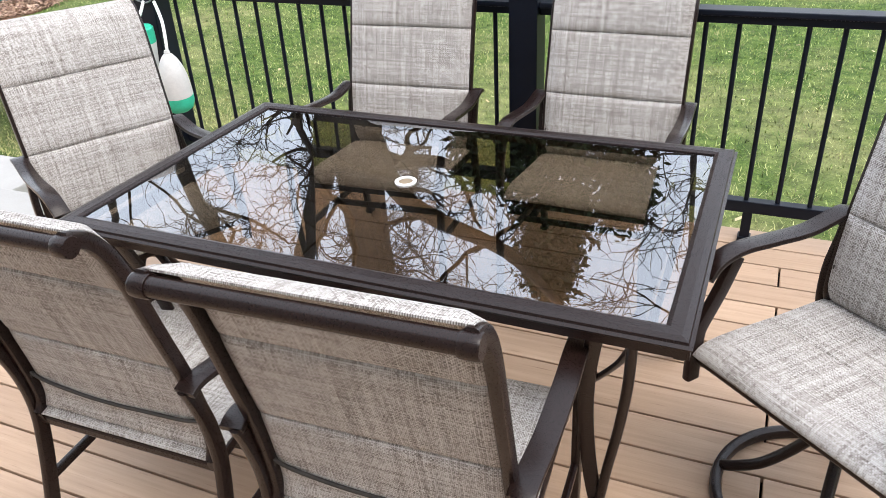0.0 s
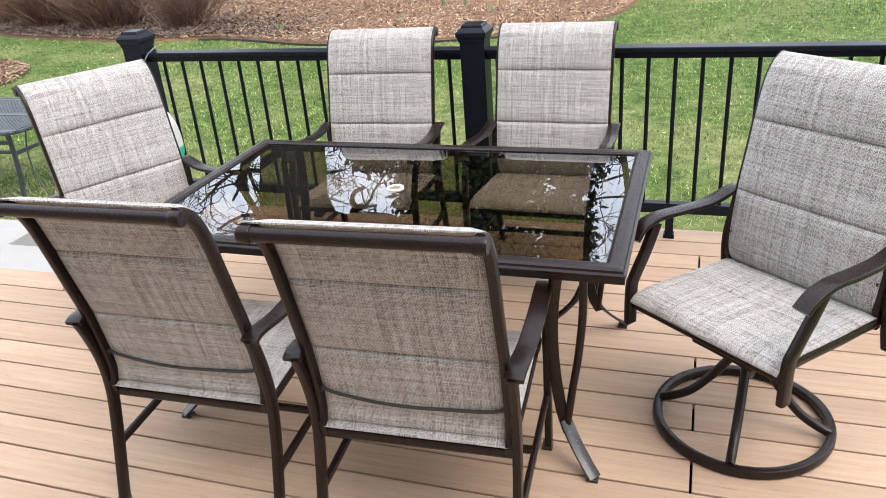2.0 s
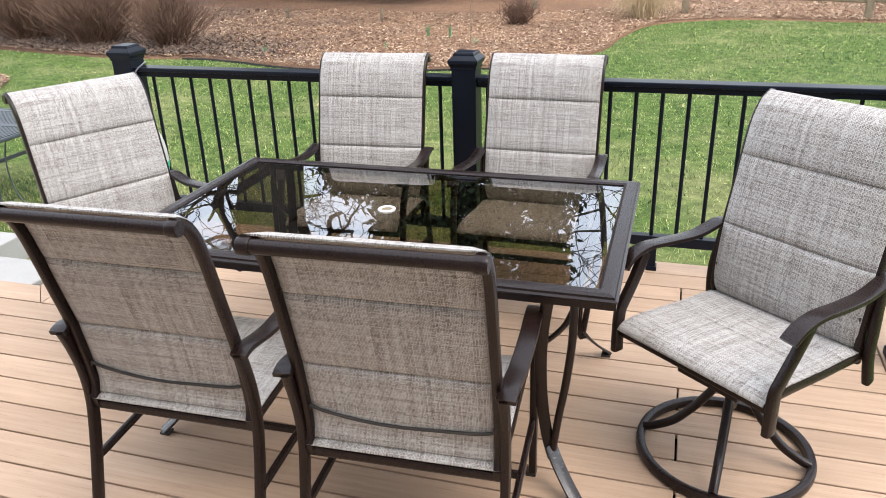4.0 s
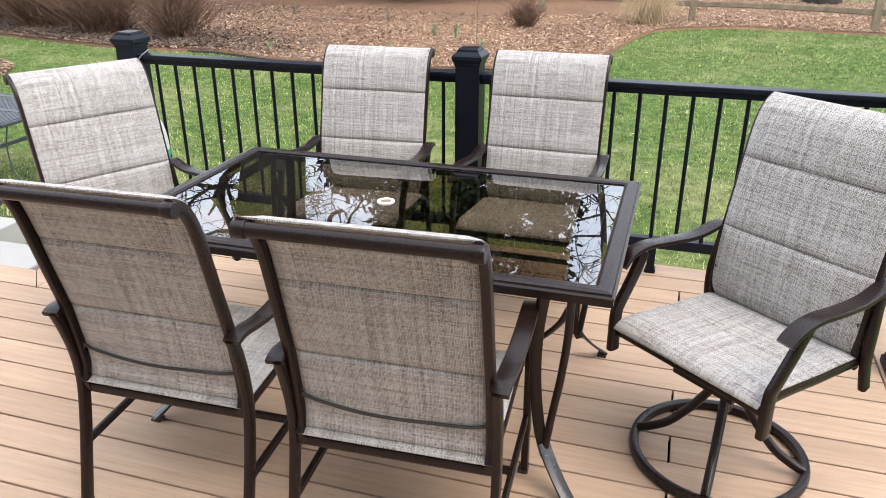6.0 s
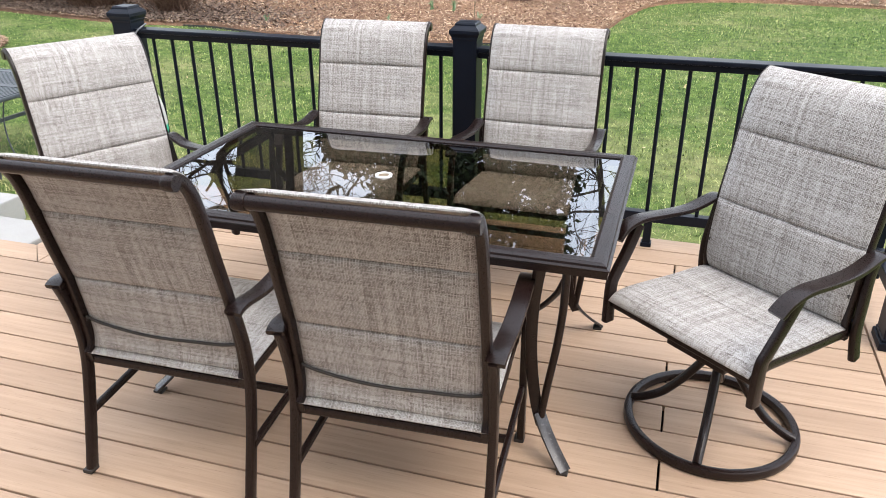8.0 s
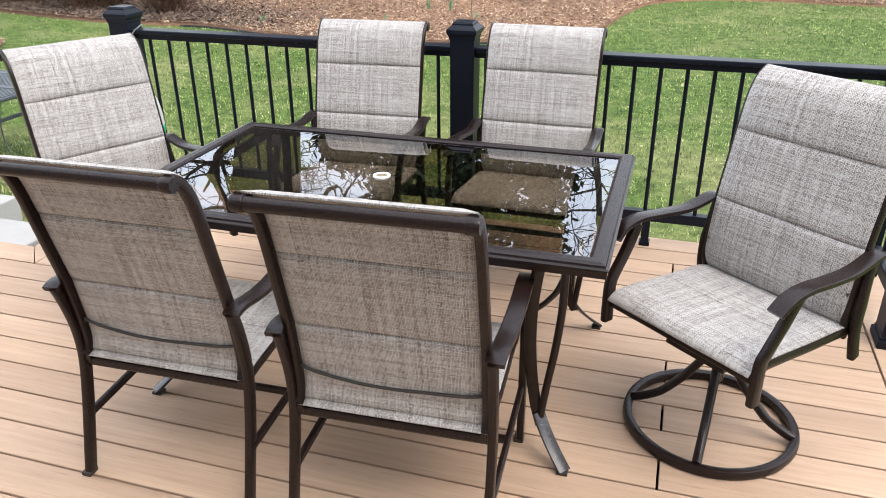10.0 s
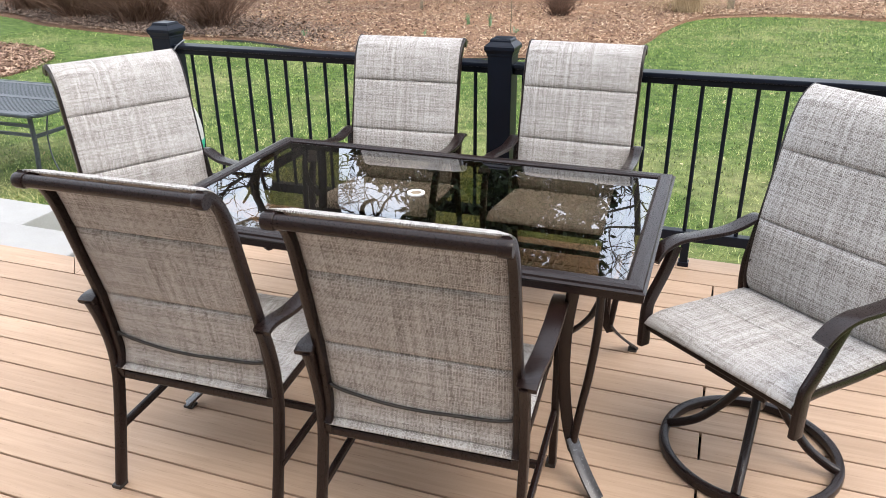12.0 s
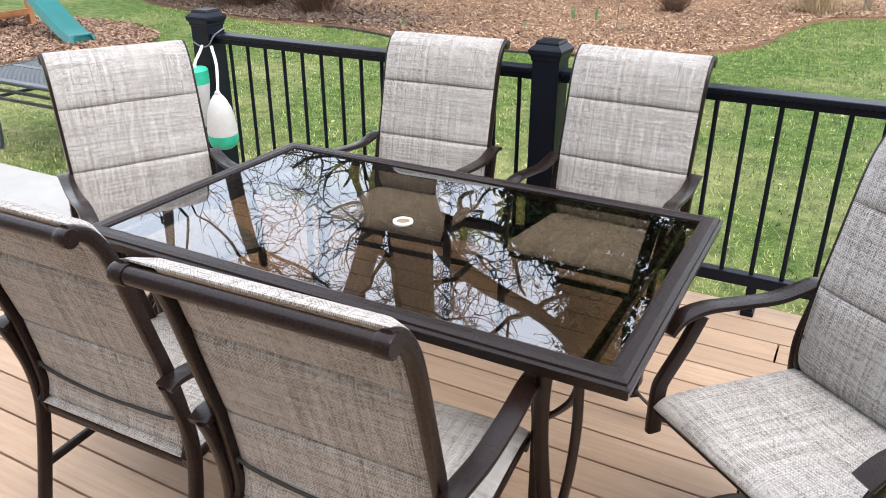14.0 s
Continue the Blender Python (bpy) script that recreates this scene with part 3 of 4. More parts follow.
def standard_chair(at, label):
    c = thing("dining_chair", label, "chair", "chairs round the table", at=at)
    upper_chair(c)
    for sx in (-1, 1):
        rear = [(sx * 0.274, -0.268, 0.0), (sx * 0.274, -0.236, 0.13), (sx * 0.274, -0.205, 0.26), (sx * 0.273, -0.185, 0.38), (sx * 0.273, -0.188, 0.48), (sx * 0.274, -0.207, 0.57), (sx * 0.275, -0.228, 0.635)]
        back_leg = part("rear_leg", bar(rear, "rect", 0.024, 0.036, per=5), M_BRONZE, c, smooth=True)
        front = [(sx * 0.281, 0.283, 0.0), (sx * 0.281, 0.280, 0.2), (sx * 0.281, 0.274, 0.40), (sx * 0.283, 0.262, 0.50), (sx * 0.288, 0.225, 0.585), (sx * 0.292, 0.185, 0.640)]
        fore_leg = part("front_leg", bar(front, "rect", 0.024, 0.036, per=5), M_BRONZE, c, smooth=True)
        part("side_stretcher", bar([(sx * 0.279, -0.222, 0.185), (sx * 0.279, 0.275, 0.215)], "rect", 0.018, 0.026, per=0), M_BRONZE, c)
        for y, owner in ((-0.269, back_leg), (0.283, fore_leg)):
            part("foot_cap", boxed(sx * 0.277 - 0.016, sx * 0.277 + 0.016, y - 0.019, y + 0.019, 0.0, 0.014, bevel=0.003), M_PIPING, owner)
    part("cross_stretcher", bar([(-0.275, 0.03, 0.20), (0.275, 0.03, 0.20)], "rect", 0.024, 0.018, (0, 0, 1), 0), M_BRONZE, c)
    return c


def swivel_chair(at, label, spin=32, rise=0.03, tip=-1.7, slide=(0.0, 0.0)):
    c = thing("swivel_chair", label, "chair", "chairs round the table", at=at)
    upper_chair(c)
    lift = Matrix.Translation((*slide, 0.40 + rise)) @ Matrix.Rotation(radians(tip), 4, "X") @ Matrix.Translation((0, 0, -0.40))
    for sx in (-1, 1):
        rear = [(sx * 0.281, -0.215, 0.285), (sx * 0.281, -0.190, 0.38), (sx * 0.281, -0.190, 0.48), (sx * 0.274, -0.207, 0.57), (sx * 0.275, -0.228, 0.635)]
        part("rear_upright", bar(rear, "rect", 0.024, 0.036, per=5), M_BRONZE, c, smooth=True)
        front = [(sx * 0.276, 0.278, 0.325), (sx * 0.276, 0.277, 0.38), (sx * 0.276, 0.273, 0.455), (sx * 0.278, 0.258, 0.485), (sx * 0.281, 0.205, 0.560), (sx * 0.285, 0.160, 0.635)]
        part("front_upright", bar(front, "rect", 0.024, 0.040, per=5), M_BRONZE, c, smooth=True)
    for piece in c.children:
        piece.matrix_basis = lift
    part("spring_plate", boxed(-0.11, 0.11, -0.14, 0.14, 0.315, 0.335, bevel=0.004), M_BRONZE, c)
    for sy in (-0.11, 0.11):
        part("seat_support", bar([(-0.245, sy * 1.1 + slide[1], 0.372 + rise), (-0.12, sy, 0.333), (0.12, sy, 0.333), (0.245, sy * 1.1 + slide[1], 0.372 + rise)], "rect", 0.026, 0.014, (0, 1, 0), 4), M_BRONZE, c)
    part("swivel_post", lathe([(0.040, 0.262), (0.040, 0.295), (0.052, 0.296), (0.052, 0.316)]), M_BRONZE, c, smooth=False)
    ring = [(0.268 * math.cos(a), 0.268 * math.sin(a), 0.018) for a in (2 * math.pi * k / 48 for k in range(48))]
    part("base_ring", sweep(bmesh.new(), [Vector(p) for p in ring], section("rect", 0.034, 0.030, 0.35), (0, 0, 1), True), M_BRONZE, c, smooth=True)
    for k in range(4):
        a = radians(spin + 90 * k)
        leg = [(r * math.cos(a), r * math.sin(a), z) for r, z in ((0.01, 0.275), (0.045, 0.250), (0.10, 0.165), (0.165, 0.085), (0.225, 0.045), (0.262, 0.030))]
        part("base_spoke", bar(leg, "round", 0.030, 0.030, (-math.sin(a), math.cos(a), 0), 5), M_BRONZE, c, smooth=True)
    return c


standard_chair(pose(-0.710, 0.102, 0, 0, 0, 2.5), "bronze-framed patio chair with padded tan woven sling, back to the camera")
standard_chair(pose(-1.422, 0.136, 0, 0, 0, 1.5), "bronze-framed patio chair with padded tan woven sling, back to the camera")
standard_chair(pose(-1.493, 1.578, 0, 0, 0, 184), "bronze-framed patio chair with padded tan woven sling, before the railing")
standard_chair(pose(-0.692, 1.642, 0, 0, 0, 179), "bronze-framed patio chair with padded tan woven sling, beside the railing post")
swivel_chair(pose(0.150, 0.660, 0, 0, 0, 141.0), "bronze swivel patio chair with tan sling on a ring base", 30, 0.045, -1.7, (-0.010, -0.022))
swivel_chair(pose(-2.166, 0.838, 0, 0, 0, -117.6), "bronze swivel patio chair with tan sling near the deck steps", 32, 0.01, -1.4)


# ---- glass table ----
TX0, TX1, TY0, TY1, TZ = -1.822, -0.205, 0.243, 1.220, 0.744
table = thing("patio_table", "rectangular bronze patio table with a tinted glass top", "table", at=pose((TX0 + TX1) / 2, (TY0 + TY1) / 2, 0))
LX, LY = (TX1 - TX0) / 2, (TY1 - TY0) / 2


def rim():
    bm = bmesh.new()
    prof = [(0.0, -0.036), (0.0, -0.016), (-0.004, -0.010), (0.004, -0.006), (0.006, 0.0), (0.020, 0.0035), (0.044, 0.0035), (0.054, -0.001), (0.056, -0.012), (0.040, -0.036)]
    rings = []
    for sx, sy in ((-1, -1), (1, -1), (1, 1), (-1, 1)):
        rings.append([bm.verts.new((sx * (LX - d), sy * (LY - d), TZ - 0.0035 + z)) for d, z in prof])
    for i in range(4):
        a, b = rings[i], rings[(i + 1) % 4]
        for j in range(len(prof)):
            k = (j + 1) % len(prof)
            bm.faces.new((a[j], b[j], b[k], a[k]))
    part("top_frame", bm, M_BRONZE, table)


rim()
glass = part("glass_top", boxed(-LX + 0.05, LX - 0.05, -LY + 0.05, LY - 0.05, TZ - 0.014, TZ - 0.008), M_GLASS, table, "bronze-tinted glass pane")
glass.data.materials.append(M_UNDER)
for face in glass.data.polygons:
    face.material_index = 0 if face.normal.z > 0.5 else 1
glass.visible_shadow = False
hole = bmesh.new()
sweep(hole, [Vector((0.0255 * math.cos(a), 0.0255 * math.sin(a), TZ - 0.006)) for a in (2 * math.pi * k / 32 for k in range(32))], section("rect", 0.005, 0.010, 0.4), (0, 0, 1), True)
ring_ob = part("umbrella_ring", hole, M_WHITE, table, "white plastic umbrella hole ring", True)
ring_ob.location = (-1.033 + 1.0135, 0.75 - 0.7315, 0)
plug = part("umbrella_plug", lathe([(0.0205, -0.012), (0.0205, -0.0075), (0.017, -0.0068)], 20, (0, 0, TZ)), M_WEATHERED, table)
plug.parent = ring_ob
for sx in (-1, 1):
    part("apron_bar", boxed(sx * (LX - 0.11) - 0.012, sx * (LX - 0.11) + 0.012, -LY + 0.05, LY - 0.05, TZ - 0.052, TZ - 0.020, bevel=0.003), M_BRONZE, table)
    for sy in (-1, 1):
        def q(x, y, z):
            return (sx * x, sy * y, z)
        X, Y = LX, LY
        strap = [q(X - 0.185, Y - 0.030, 0.705), q(X - 0.203, Y - 0.070, 0.58), q(X - 0.212, Y - 0.108, 0.44), q(X - 0.208, Y - 0.132, 0.30), q(X - 0.190, Y - 0.130, 0.18), q(X - 0.165, Y - 0.110, 0.112)]
        leg = part("strap_leg", bar(strap, "rect", 0.036, 0.013, (1, 0.2, 0), 6, corner=0.2), M_BRONZE, table, smooth=True)
        foot = [q(X - 0.176, Y - 0.118, 0.150), q(X - 0.150, Y - 0.096, 0.104), q(X - 0.110, Y - 0.062, 0.052), q(X - 0.072, Y - 0.030, 0.012)]
        part("foot_plate", bar(foot, "rect", 0.042, 0.010, (1, -sx * sy, 0), 4, corner=0.2), M_FOOT, leg, "glossy dark metal foot plate", True)
        rod = [q(X - 0.112, Y - 0.035, 0.705), q(X - 0.118, Y - 0.070, 0.56), q(X - 0.135, Y - 0.105, 0.40), q(X - 0.155, Y - 0.120, 0.26), q(X - 0.170, Y - 0.118, 0.130)]
        part("rod_leg", bar(rod, "round", 0.024, 0.024, (1, 0, 0), 5), M_BRONZE, table, smooth=True)
        brace = [q(X - 0.118, Y - 0.060, 0.66), q(X - 0.140, Y - 0.090, 0.60), q(X - 0.172, Y - 0.098, 0.555), q(X - 0.204, Y - 0.085, 0.53)]
        part("brace", bar(brace, "rect", 0.024, 0.010, (0.6, 0.6, 0), 5), M_BRONZE, table, smooth=True)
        part("foot_pad", boxed(sx * (X - 0.080) - 0.018, sx * (X - 0.080) + 0.018, sy * (Y - 0.038) - 0.018, sy * (Y - 0.038) + 0.018, 0.0, 0.010, bevel=0.003), M_PIPING, leg)


# ---- buoys on the corner post ----
def buoy(profile, bands, at, label, pull):
    b = thing("buoy", label, "buoy", "buoys on the post", at=at)
    for k, (name, mat, lo, hi) in enumerate(bands):
        ring = [(r, z) for r, z in profile if lo - 1e-6 <= z <= hi + 1e-6]
        part(name, lathe(ring, 24), mat, b, smooth=True)
    top = max(z for r, z in profile)
    part("rope", bar([(0, 0, top - 0.01), (pull[0] * 0.1, pull[1] * 0.2, top + pull[2] * 0.3), (pull[0] * 0.45, pull[1] * 0.6, top + pull[2] * 0.65), (pull[0], pull[1], top + pull[2])], "round", 0.016, 0.016, (1, 0, 0), 5), M_ROPE, b, "white braided rope", True)
    part("eye_collar", lathe([(0.013, top - 0.006), (0.016, top), (0.012, top + 0.012)], 12), M_FOAM_WHITE, b)
    return b


BULLET = [(r * 0.88, z) for r, z in [(0.012, 0.0), (0.055, 0.004), (0.080, 0.022), (0.089, 0.05), (0.090, 0.085), (0.090, 0.0851), (0.087, 0.13), (0.080, 0.18), (0.068, 0.225), (0.050, 0.262), (0.030, 0.288), (0.014, 0.302)]]
buoy(BULLET, (("green_band", M_FOAM_GREEN, 0.0, 0.085), ("foam_body", M_FOAM_WHITE, 0.0851, 0.4)), pose(-2.870, 1.905, 0.370, 4, 3, 0), "white foam buoy with a green painted bottom on rope", (-0.12, 0.120, 0.20))
CONE = [(0.010, 0.0), (0.020, 0.006), (0.034, 0.06), (0.048, 0.13), (0.060, 0.20), (0.066, 0.236), (0.066, 0.2361), (0.069, 0.27), (0.070, 0.305), (0.060, 0.316), (0.020, 0.320)]
buoy(CONE, (("foam_body", M_FOAM_WHITE, 0.0, 0.236), ("green_band", M_FOAM_GREEN, 0.2361, 0.4)), pose(-3.010, 1.922, 0.465, 3, -2, 0), "tapered white foam buoy with a green top band", (-0.02, 0.105, 0.09))
cord = [(POST_A - 0.062, RAIL_Y - 0.062, 0.90), (POST_A, RAIL_Y - 0.064, 0.875), (POST_A + 0.058, RAIL_Y - 0.066, 0.885), (POST_A + 0.09, RAIL_Y - 0.05, 0.935), (POST_A + 0.11, RAIL_Y, 0.965), (POST_A + 0.062, RAIL_Y + 0.06, 0.95)]
tagged(part("hanging_cord", bar(cord, "round", 0.008, 0.008, (0, 0, 1), 6), M_GREYCORD, smooth=True), "thin grey cord looped round the railing post", "cord")

# ---- metal table on the lawn ----
def lawn_table():
    x0, x1, y0, y1, top = -7.1, -5.23, 3.0, 4.0, 0.13
    t = thing("garden_table", "grey slatted metal garden table standing on grass", "table", at=pose((x0 + x1) / 2, (y0 + y1) / 2, GROUND))
    w, d, h = (x1 - x0) / 2, (y1 - y0) / 2, top - GROUND
    c = 0.07
    outline = [(-w + c, -d), (w - c, -d), (w, -d + c), (w, d - c), (w - c, d), (-w + c, d), (-w, d - c), (-w, -d + c)]
    bm = bmesh.new()
    sweep(bm, [Vector((x, y, h - 0.015)) for x, y in outline], section("rect", 0.032, 0.030), (0, 0, 1), True)
    part("top_frame", bm, M_GREYMETAL, t)
    me = mesh_from("slat", boxed(-0.0125, 0.0125, -0.205, 0.205, h - 0.016, h - 0.006, bevel=0.002), M_GREYMETAL)
    x = -w + 0.04
    while x < w - 0.03:
        for yy in (-0.245, 0.245):
            o = new("slat", me)
            o.parent, o.location = t, (x, yy, 0)
        x += 0.036
    for yy in (-0.46, 0.0, 0.46):
        part("rail", boxed(-w + 0.02, w - 0.02, yy - 0.035, yy + 0.035, h - 0.017, h - 0.004, bevel=0.002), M_GREYMETAL, t)
    for sx in (-1, 1):
        for sy in (-1, 1):
            leg = [(sx * (w - 0.17), sy * (d - 0.10), h - 0.03), (sx * (w - 0.18), sy * (d - 0.11), 0.40), (sx * (w - 0.20), sy * (d - 0.10), 0.15), (sx * (w - 0.20), sy * (d - 0.08), 0.0)]
            part("leg", bar(leg, "rect", 0.034, 0.034, (1, 0, 0), 4), M_GREYMETAL, t)
            hoop = [(sx * (w - 0.02), sy * (d - 0.15), h - 0.03), (sx * (w - 0.06), sy * (d - 0.14), 0.50), (sx * (w - 0.03), sy * (d - 0.12), 0.30), (sx * (w + 0.08), sy * (d - 0.10), 0.12)]
            part("scroll", bar(hoop, "round", 0.012, 0.012, (0, 1, 0), 5), M_GREYMETAL, t, smooth=True)
        part("end_stretcher", boxed(sx * (w - 0.18) - 0.012, sx * (w - 0.18) + 0.012, -d + 0.11, d - 0.11, 0.46, 0.49, bevel=0.003), M_GREYMETAL, t)
    for sy in (-1, 1):
        for z in (0.475, 0.555):
            part("long_stretcher", boxed(-w + 0.19, w - 0.19, sy * (d - 0.11) - 0.012, sy * (d - 0.11) + 0.012, z, z + 0.026, bevel=0.003), M_GREYMETAL, t)


lawn_table()

# ---- swing set ----
def swing_set():
    t = thing("swing_set", "cedar play tower with a teal plastic slide", "swing set", at=pose(-0.82, 0.30, 0))
    a, b = Vector((-10.18, 6.86, GROUND + 0.13)), Vector((-12.35, 7.15, GROUND + 1.45))
    line = spline([a + Vector((0.10, -0.01, 0.0)), a, a.lerp(b, 0.18) - Vector((0, 0, 0.05)), a.lerp(b, 0.6), b, b + Vector((-0.25, 0.03, 0.03))], 6)
    bm = bmesh.new()
    sec = [(-0.22, 0.10), (-0.19, 0.115), (-0.17, 0.10), (-0.15, 0.0), (0.15, 0.0), (0.17, 0.10), (0.19, 0.115), (0.22, 0.10), (0.19, -0.02), (-0.19, -0.02)]
    across = Vector((-0.13, -1, 0)).normalized()
    sweep(bm, line[::-1], [(x, y) for x, y in sec], across)
    part("slide", bm, M_TEAL, t, "teal moulded plastic slide", True)
    part("slide_foot", boxed(-10.20, -10.10, 6.68, 7.04, GROUND, GROUND + 0.13, bevel=0.01), M_TEAL, t)
    for x, y in ((-12.42, 6.75), (-12.42, 7.62), (-13.7, 6.75), (-13.7, 7.62)):
        part("corner_post", boxed(x - 0.045, x + 0.045, y - 0.045, y + 0.045, GROUND, GROUND + 2.6, bevel=0.006), M_CEDAR, t)
    part("platform", boxed(-13.75, -12.37, 6.7, 7.67, GROUND + 1.35, GROUND + 1.42, bevel=0.005), M_CEDAR, t)
    for z in (0.22, 0.62):
        part("ground_beam", boxed(-12.40, -12.35, 6.79, 7.58, GROUND + z, GROUND + z + 0.10, bevel=0.004), M_CEDAR, t)
    part("sandbox_seat", boxed(-12.95, -12.47, 6.80, 7.57, GROUND + 0.18, GROUND + 0.21, bevel=0.004), M_CEDAR, t)


swing_set()

# ---- split-rail fence ----
fence = thing("split_rail_fence", "weathered wooden split-rail fence behind the lawn", "fence")
POSTS = ((-3.6, 17.6), (-0.1, 16.9), (3.44, 16.22), (6.9, 15.5))
for x, y in POSTS:
    bm = bar([(x, y, GROUND - 0.02), (x + 0.01, y, GROUND + 0.5), (x - 0.01, y + 0.01, GROUND + 1.05)], "rect", 0.15, 0.12, (1, 0, 0), 3, corner=0.2)
    part("post", bm, M_WEATHERED, fence)
for z in (0.43, 0.86):
    for a, b in zip(POSTS, POSTS[1:]):
        mid = ((a[0] + b[0]) / 2, (a[1] + b[1]) / 2, GROUND + z + 0.02)
        part("rail", bar([(*a, GROUND + z), mid, (*b, GROUND + z - 0.01)], "rect", 0.06, 0.12, (0, 1, 0), 4, corner=0.35), M_WEATHERED, fence)


# ---- shrubs, shoots and leaves ----
def strands(name, strand_list, mat, sides=3):
    """Thin tapered stems joined in one mesh; each is (points, first radius, last radius)."""
    verts, faces = [], []
    for pts, r0, r1 in strand_list:
        first = len(verts)
        c = len(pts)
        for i, p in enumerate(pts):
            t = (pts[min(i + 1, c - 1)] - pts[max(i - 1, 0)]).normalized()
            u = t.orthogonal().normalized()
            v = t.cross(u)
            r = r0 + (r1 - r0) * i / (c - 1)
            for k in range(sides):
                a = 2 * math.pi * k / sides
                verts.append(p + (u * math.cos(a) + v * math.sin(a)) * r)
        for i in range(c - 1):
            for k in range(sides):
                m = (k + 1) % sides
                faces.append((first + i * sides + k, first + i * sides + m, first + (i + 1) * sides + m, first + (i + 1) * sides + k))
    me = bpy.data.meshes.new(name)
    me.from_pydata([tuple(v) for v in verts], [], faces)
    me.materials.append(mat)
    return me


def shrub(x, y, radius, tall, count, seed):
    rng = random.Random(seed)
    out = []
    for _ in range(count):
        a, lean = rng.uniform(0, 6.283), rng.uniform(0.05, 1.0) ** 0.7
        base = Vector((rng.gauss(0, radius * 0.16), rng.gauss(0, radius * 0.16), 0.0))
        d = Vector((math.cos(a) * lean * radius, math.sin(a) * lean * radius, tall * rng.uniform(0.6, 1.05) * (1.1 - 0.45 * lean)))
        pts = [base + d * f + Vector((rng.gauss(0, 0.025), rng.gauss(0, 0.025), 0)) * (f * 3) for f in (0, 0.25, 0.5, 0.75, 1)]
        out.append((pts, 0.008, 0.003))
        for _ in range(3):
            k = rng.choice((1, 2, 3))
            e = pts[k] + Vector((rng.gauss(0, 0.16), rng.gauss(0, 0.16), rng.uniform(0.1, 0.35)))
            out.append(([pts[k], pts[k].lerp(e, 0.5) + Vector((rng.gauss(0, 0.02), rng.gauss(0, 0.02), 0)), e], 0.004, 0.002))
    b = thing("shrub", "leafless reddish brown shrub in the mulch bed", "shrub", "bare shrubs", at=pose(x, y, GROUND + 0.03))
    st = new("twig_mass", strands("twig_mass", out, M_TWIG))
    st.parent = b
    return b


shrub(-9.6, 11.5, 0.85, 1.3, 420, 1)
shrub(-11.5, 11.7, 1.15, 1.4, 620, 2)
shrub(-13.4, 12.1, 1.25, 1.45, 620, 3)
shrub(-15.5, 12.8, 1.2, 1.4, 420, 9)
shrub(-3.45, 14.9, 0.45, 0.6, 120, 4)


def clump(name, label, category, x, y, count, spread, tall, mat, seed, droop=0.5, wide=0.006):
    rng = random.Random(seed)
    out = []
    for _ in range(count):
        a = rng.uniform(0, 6.283)
        r = rng.uniform(0.1, 1.0) * spread
        h = tall * rng.uniform(0.5, 1.0)
        base = Vector((rng.gauss(0, spread * 0.15), rng.gauss(0, spread * 0.15), 0))
        tip = Vector((math.cos(a) * r, math.sin(a) * r, h * (1 - droop * r / spread)))
        out.append(([base, base + Vector((tip.x * 0.25, tip.y * 0.25, h * 0.6)), base + Vector((tip.x * 0.65, tip.y * 0.65, h * 0.85)), base + tip], wide, wide * 0.3))
    c = thing(name, label, category, at=pose(x, y, GROUND + 0.04))
    o = new("blades", strands("blades", out, mat))
    o.parent = c
    return c


clump("ornamental_grass", "straw-coloured dead ornamental grass clump at the bed edge", "grass clump", -0.95, 16.25, 520, 0.85, 0.75, M_STRAW, 5, 0.9, 0.006)
for k, (x, y) in enumerate(((-4.86, 13.1), (-4.4, 13.0), (-3.7, 12.3), (-7.3, 11.0), (-5.2, 11.6))):
    clump("spring_bulbs", "green spring shoots coming up through mulch", "plant", x, y, 16 if k < 2 else 9, 0.10, 0.30 if k < 2 else 0.16, M_SPROUT, 20 + k, 0.3, 0.008)
tagged(part("sapling", bar([(-3.79, 12.25, GROUND), (-3.77, 12.25, GROUND + 0.5), (-3.80, 12.27, GROUND + 1.3)], "round", 0.018, 0.018, (1, 0, 0), 3), M_WEATHERED), "thin bare sapling stem in the mulch", "sapling")
for x, y in ((-9.1, 15.4), (-6.64, 15.15)):
    tagged(part("plant_stake", bar([(x, y, GROUND), (x + 0.03, y, GROUND + 0.35)], "rect", 0.07, 0.03, (1, 0, 0), 0), M_WEATHERED), "short pale wooden stake in the mulch", "stake", "stakes")


def scatter(name, label, category, count, place, size, flat, mat, seed, lift):
    """Loose flat pieces lying at random, in one mesh."""
    rng = np.random.RandomState(seed)
    xy = place(rng, count)
    n = len(xy)
    z = np.full(n, GROUND + lift) + rng.uniform(0, 0.02, n)
    a = rng.uniform(0, 2 * np.pi, n)
    le, wi = rng.uniform(*size, n), rng.uniform(*flat, n)
    tilt, roll_ = rng.normal(0, 0.35, n), rng.normal(0, 0.35, n)
    u = np.stack([np.cos(a), np.sin(a), tilt], 1) * le[:, None] / 2
    v = np.stack([-np.sin(a), np.cos(a), roll_], 1) * wi[:, None] / 2
    c = np.stack([xy[:, 0], xy[:, 1], z], 1)
    verts = np.stack([c - u - v, c + u - v * 0.7, c + u * 0.8 + v, c - u + v * 0.8], 1).reshape(-1, 3)
    me = bpy.data.meshes.new(name)
    me.from_pydata(verts.tolist(), [], np.arange(n * 4).reshape(-1, 4).tolist())
    me.materials.append(mat)
    return tagged(new(name, me), label, category, "", "stuff")


EX, EY = np.array([p[0] for p in edge_line]), np.array([p[1] for p in edge_line])
PX, PY = -12.5, 6.95


def in_bed(rng, n):
    x = rng.uniform(-14, 6, n)
    y = np.interp(x, EX, EY) + 0.05 + rng.uniform(0, 1, n) ** 1.3 * 7.0
    return np.stack([x, y], 1)


